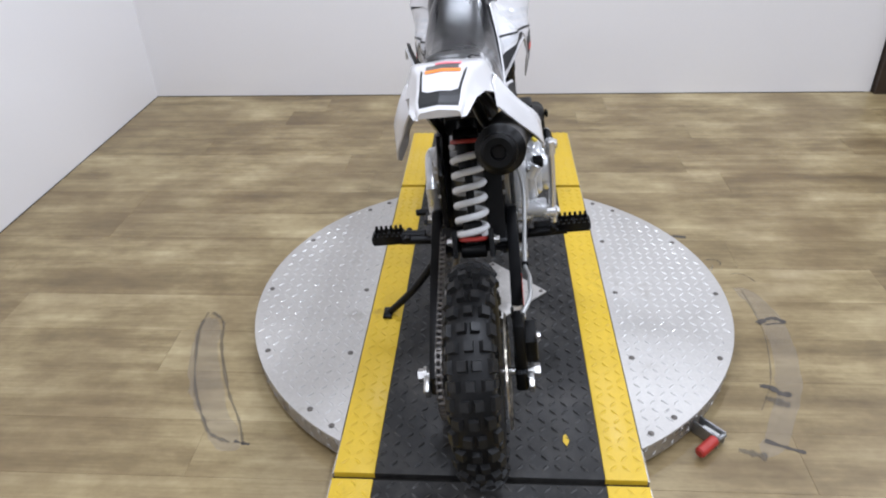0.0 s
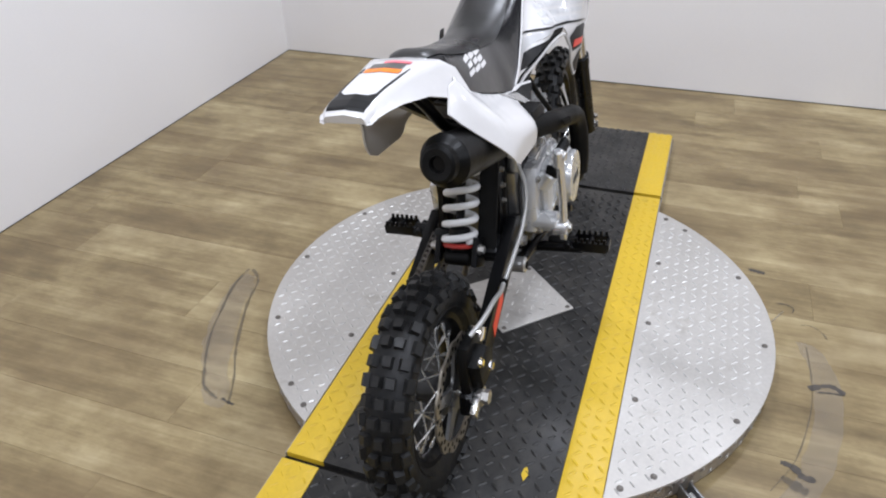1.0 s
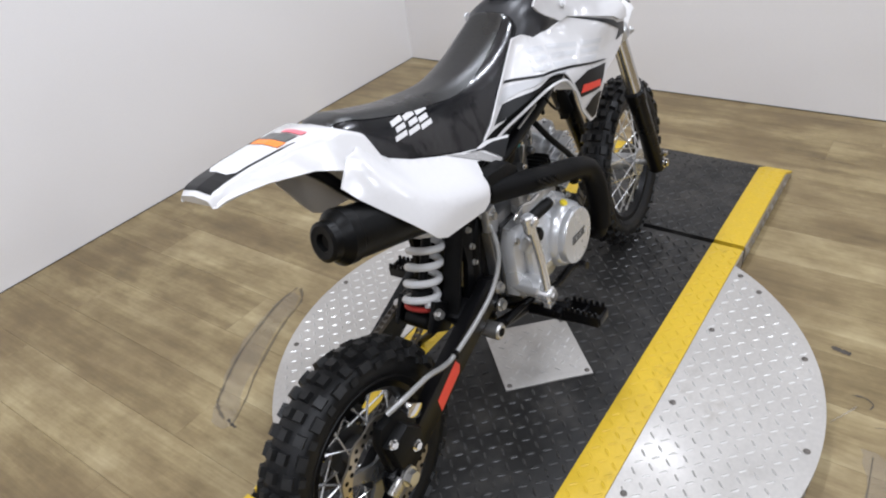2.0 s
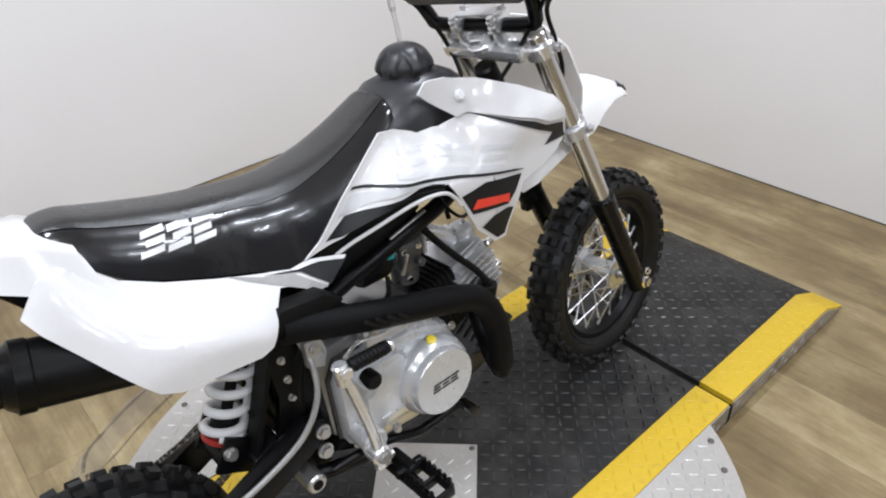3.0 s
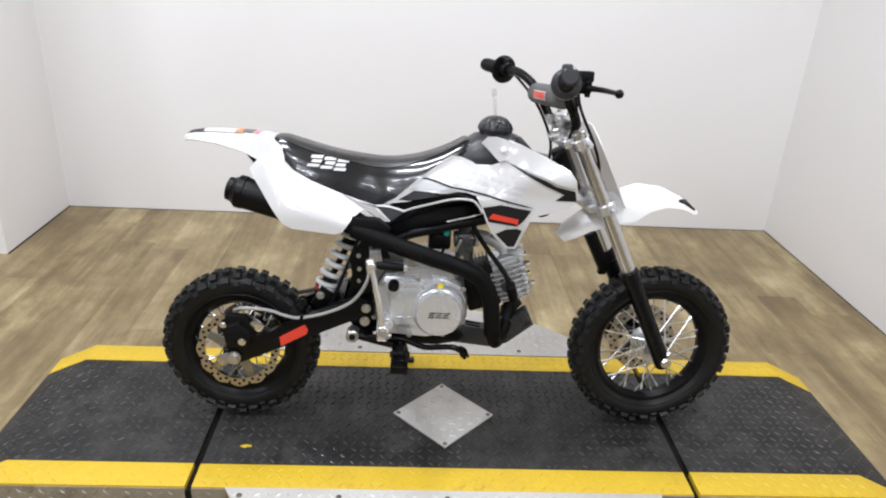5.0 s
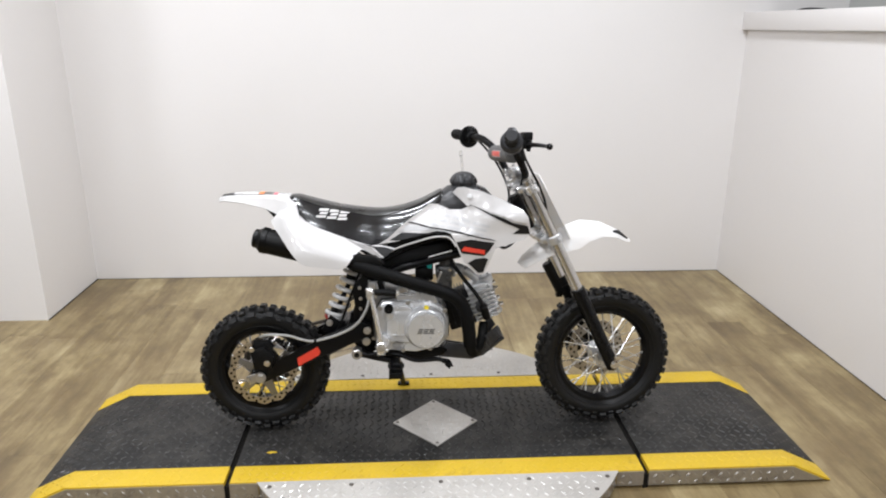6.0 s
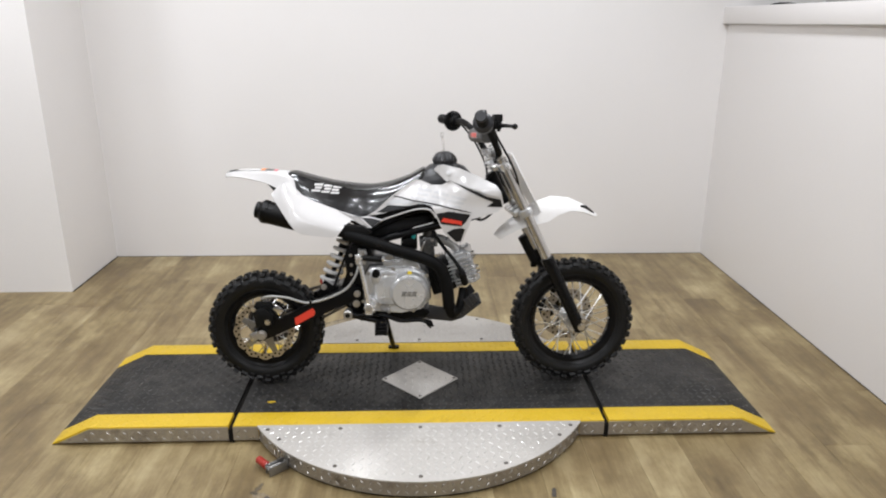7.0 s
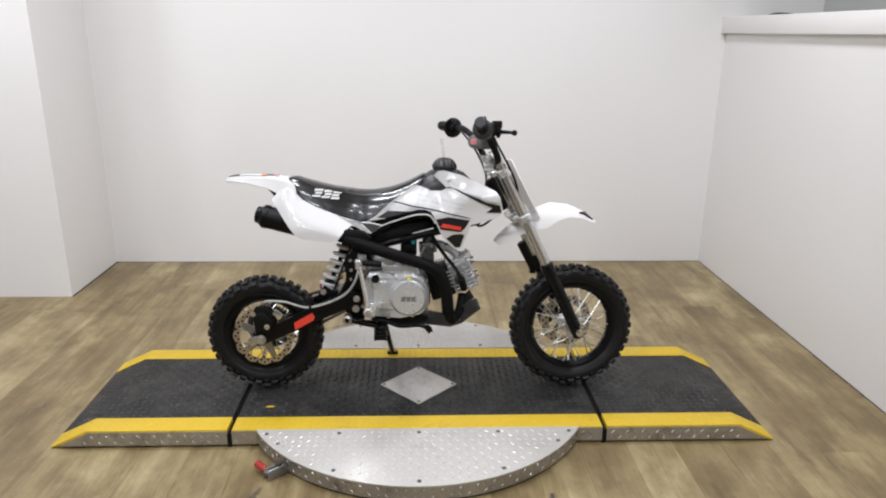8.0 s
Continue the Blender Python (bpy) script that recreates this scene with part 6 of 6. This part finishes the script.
part("wiring", bm, MATT_BLACK, bike, "black wiring loop at the steering head")

# front number plate, bent round the fork
bm = bmesh.new()
PL0, PL1 = along(-0.030) + Vector((0.052, 0, 0.006)), along(0.175) + Vector((0.060, 0, 0))
rows = []
for k in range(9):
    t = k / 8
    c = PL0 + (PL1 - PL0) * t
    half = 0.046 + 0.056 * sm(t, 0, 0.25) - 0.034 * sm(t, 0.55, 1.0)
    rows.append([bm.verts.new((c.x - 0.10 * (w * half) ** 2 / 0.085, w * half, c.z - 0.1 * (w * half) ** 2)) for w in (-1, -0.66, -0.33, 0, 0.33, 0.66, 1)])
ring_faces(bm, rows, closed=False)
thicken(bm, 0.003, (1, 0, 0))
front(part("number_plate", bm, THIN_WHITE, bike, "blank white plastic front plate", angle=60))

# front fender: arched blade over the tyre
bm = bmesh.new()
FEND = [(0.256, 0.512, 0.028, 0.014), (0.272, 0.531, 0.042, 0.020), (0.306, 0.557, 0.052, 0.024), (0.352, 0.590, 0.056, 0.040), (0.400, 0.616, 0.058, 0.056), (0.450, 0.634, 0.058, 0.046), (0.505, 0.631, 0.053, 0.032), (0.555, 0.611, 0.043, 0.020), (0.592, 0.588, 0.028, 0.014), (0.604, 0.579, 0.016, 0.006)]
rows = []
for i, (x, z, half, drop) in enumerate(FEND):
    xa, za = FEND[max(i - 1, 0)][:2]
    xb, zb = FEND[min(i + 1, len(FEND) - 1)][:2]
    t = Vector((xb - xa, 0, zb - za)).normalized()
    nrm = Vector((-t.z, 0, t.x))
    c = Vector((x, 0, z))
    rows.append([bm.verts.new(c + nrm * h * drop + Vector((0, w * half, 0))) for w, h in ((-1.22, -1.0), (-1.08, -0.55), (-0.88, -0.20), (-0.60, 0.06), (-0.3, 0.16), (0, 0.20), (0.3, 0.16), (0.60, 0.06), (0.88, -0.20), (1.08, -0.55), (1.22, -1.0))])
ring_faces(bm, rows, closed=False)
thicken(bm, 0.003, (0, 0, 1))
fender = front(part("front_fender", bm, THIN_WHITE, bike, "white plastic front fender with black tip marks", angle=60))
for s in (-1, 1):
    bm = bmesh.new()
    ring = [(0.535, s * 0.045, 0.6145), (0.560, s * 0.0405, 0.605), (0.588, s * 0.029, 0.5885), (0.560, s * 0.024, 0.6125)]
    a = [bm.verts.new((x, w, z + 0.0012)) for x, w, z in ring]
    b = [bm.verts.new((x, w, z - 0.004)) for x, w, z in ring]
    ring_faces(bm, [a, b])
    part("tip_mark", bm, GRAPHIC_BLACK, fender, flat=True)

# ---- lock clamp on the floor ----
clamp = thing("toggle_clamp", Matrix(), "toggle clamp with a red vinyl grip beside the turntable", "clamp")
bm = bmesh.new()
for off in (-0.011, 0.011):
    block(bm, (-0.421 - 0.66 * off, -0.446 + 0.75 * off, 0.017), (0.060, 0.004, 0.030), pose(0, 0, 0, 0, 0, 41), 0.001)
block(bm, (-0.413, -0.439, 0.003), (0.044, 0.022, 0.005), pose(0, 0, 0, 0, 0, 41), 0.001)
cyl(bm, (-0.434, -0.473, 0.024), (-0.450, -0.452, 0.024), 0.0055, 12, 0.001)
part("clamp_body", bm, CASE, clamp, "dull grey clamp bracket")
bm = tube(bmesh.new(), [(-0.412, -0.438, 0.022), (-0.441, -0.462, 0.024), (-0.449, -0.449, 0.024)], 0.0048, 8, 3)
part("lever", bm, BOLT, clamp)
bm = cyl(bmesh.new(), (-0.447, -0.451, 0.024), (-0.482, -0.411, 0.020), 0.0115, 14, 0.004)
part("red_grip", bm, RED_GRIP, clamp, "red vinyl grip")

# ---- marks on the floor ----
def floor_mark(pts, width, material, closed=False):
    """A thin ragged line worn into the floor."""
    path = smooth_path([(x, y, 0) for x, y in pts], 5)
    bm = bmesh.new()
    rng = random.Random(len(pts) * 7 + int(abs(pts[0][0]) * 1000))
    left, right = [], []
    for i, p in enumerate(path):
        d = (path[min(i + 1, len(path) - 1)] - path[max(i - 1, 0)]).normalized()
        nrm = Vector((-d.y, d.x, 0))
        wide = width * rng.uniform(0.25, 1.0)
        left.append(bm.verts.new(p + nrm * wide / 2 + Vector((0, 0, 0.0008))))
        right.append(bm.verts.new(p - nrm * wide / 2 + Vector((0, 0, 0.0008))))
    ring_faces(bm, [left, right], closed=False)
    ob = part("scuff_mark", bm, material, floor, "worn scuff on the vinyl", flat=True)
    return ob


floor_mark([(-0.026, 0.737), (-0.09, 0.737), (-0.165, 0.719), (-0.297, 0.675), (-0.39, 0.625), (-0.442, 0.590), (-0.466, 0.540)], 0.011, GLUE)
floor_mark([(-0.026, 0.726), (-0.067, 0.684), (-0.163, 0.657), (-0.312, 0.592), (-0.40, 0.540), (-0.468, 0.510)], 0.011, GLUE)
floor_mark([(-0.462, 0.53), (-0.468, 0.51), (-0.470, 0.495)], 0.010, SCUFF)
floor_mark([(0.379, -0.545), (0.375, -0.565), (0.372, -0.585)], 0.016, SCUFF)
floor_mark([(0.248, -0.610), (0.250, -0.632), (0.238, -0.648), (0.222, -0.645)], 0.005, SCUFF)
floor_mark([(0.176, -0.660), (0.182, -0.680), (0.165, -0.705), (0.140, -0.715)], 0.005, GLUE)
floor_mark([(-0.040, -0.665), (-0.022, -0.695), (-0.020, -0.715), (-0.036, -0.735)], 0.018, SCUFF)
floor_mark([(-0.046, -0.680), (-0.040, -0.71), (-0.040, -0.735)], 0.006, SCUFF)
floor_mark([(-0.265, -0.600), (-0.270, -0.622), (-0.290, -0.640), (-0.288, -0.660)], 0.022, SCUFF)
floor_mark([(-0.300, -0.60), (-0.315, -0.625), (-0.325, -0.645)], 0.026, GLUE)
floor_mark([(-0.425, -0.56), (-0.440, -0.59), (-0.455, -0.63)], 0.016, SCUFF)
floor_mark([(-0.452, -0.50), (-0.462, -0.53), (-0.470, -0.55)], 0.026, GLUE)
floor_mark([(0.10, -0.668), (-0.02, -0.672), (-0.12, -0.662), (-0.25, -0.628), (-0.34, -0.580)], 0.004, GLUE)


def glue_film(outline):
    """A thin dried film left on the vinyl, with a ragged edge."""
    rng = random.Random(len(outline))
    edge = smooth_path([(x, y, 0.0004) for x, y in outline + outline[:1]], 5)[:-1]
    bm = bmesh.new()
    bm.faces.new([bm.verts.new(p + Vector((rng.uniform(-0.004, 0.004), rng.uniform(-0.004, 0.004), 0))) for p in edge])
    bmesh.ops.triangulate(bm, faces=bm.faces[:])
    return part("glue_film", bm, GLUE_FILM, floor, "faded film of dried glue on the vinyl", flat=True)


glue_film([(-0.037, 0.735), (-0.075, 0.690), (-0.176, 0.660), (-0.330, 0.595), (-0.470, 0.515), (-0.482, 0.560), (-0.400, 0.625), (-0.296, 0.690), (-0.135, 0.738)])
glue_film([(0.112, -0.645), (-0.010, -0.672), (-0.181, -0.660), (-0.328, -0.608), (-0.455, -0.540), (-0.453, -0.585), (-0.326, -0.662), (-0.180, -0.715), (-0.009, -0.728), (0.100, -0.690)])
bm = tube(bmesh.new(), [(0.150, -0.585, 0.003), (0.185, -0.610, 0.012), (0.215, -0.622, 0.004)], 0.0014, 6, 4)
tagged(part("wire_scrap", bm, CLEAR), "short white scrap of wire on the floor", "wire")
bm = slab(bmesh.new(), [(0.0, 0.0), (0.05, 0.006), (0.10, 0.008), (0.16, 0.006), (0.22, 0.0)], -0.01, 0.01, 0.001)
bmesh.ops.transform(bm, matrix=Matrix.Translation((EAST + 0.02, 1.16, 1.342)) @ pose(0, 0, 0, 0, 0, -90), verts=bm.verts)
tagged(part("strap", bm, MATT_BLACK), "dark strap lying on the white ledge", "strap")

# ---- floor planks ----
PLANK_W, PLANK_L = 0.152, 1.22


def plank_data(length):
    bm = bmesh.new()
    block(bm, (0, 0, -0.0017), (PLANK_W - 0.0004, length - 0.0004, 0.0032))
    top = [e for e in bm.edges if all(v.co.z > -0.001 for v in e.verts)]
    bmesh.ops.bevel(bm, geom=top, offset=0.0003, segments=1, affect="EDGES")
    data = bpy.data.meshes.new("plank")
    bm.to_mesh(data)
    bm.free()
    data.materials.append(OAK)
    return data


shared = {}
rng = random.Random(5)
x = WEST + PLANK_W / 2
while x < EAST + PLANK_W / 2:
    y = SOUTH - rng.uniform(0.1, 1.1)
    while y < NORTH - 0.01:
        a, b = max(y, SOUTH), min(y + PLANK_L, NORTH)
        if b - a > 0.05:
            key = round(b - a, 3)
            if key not in shared:
                shared[key] = plank_data(key)
            ob = new("plank", shared[key])
            ob.parent = floor
            ob.location = (x, (a + b) / 2, 0)
        y += PLANK_L
    x += PLANK_W
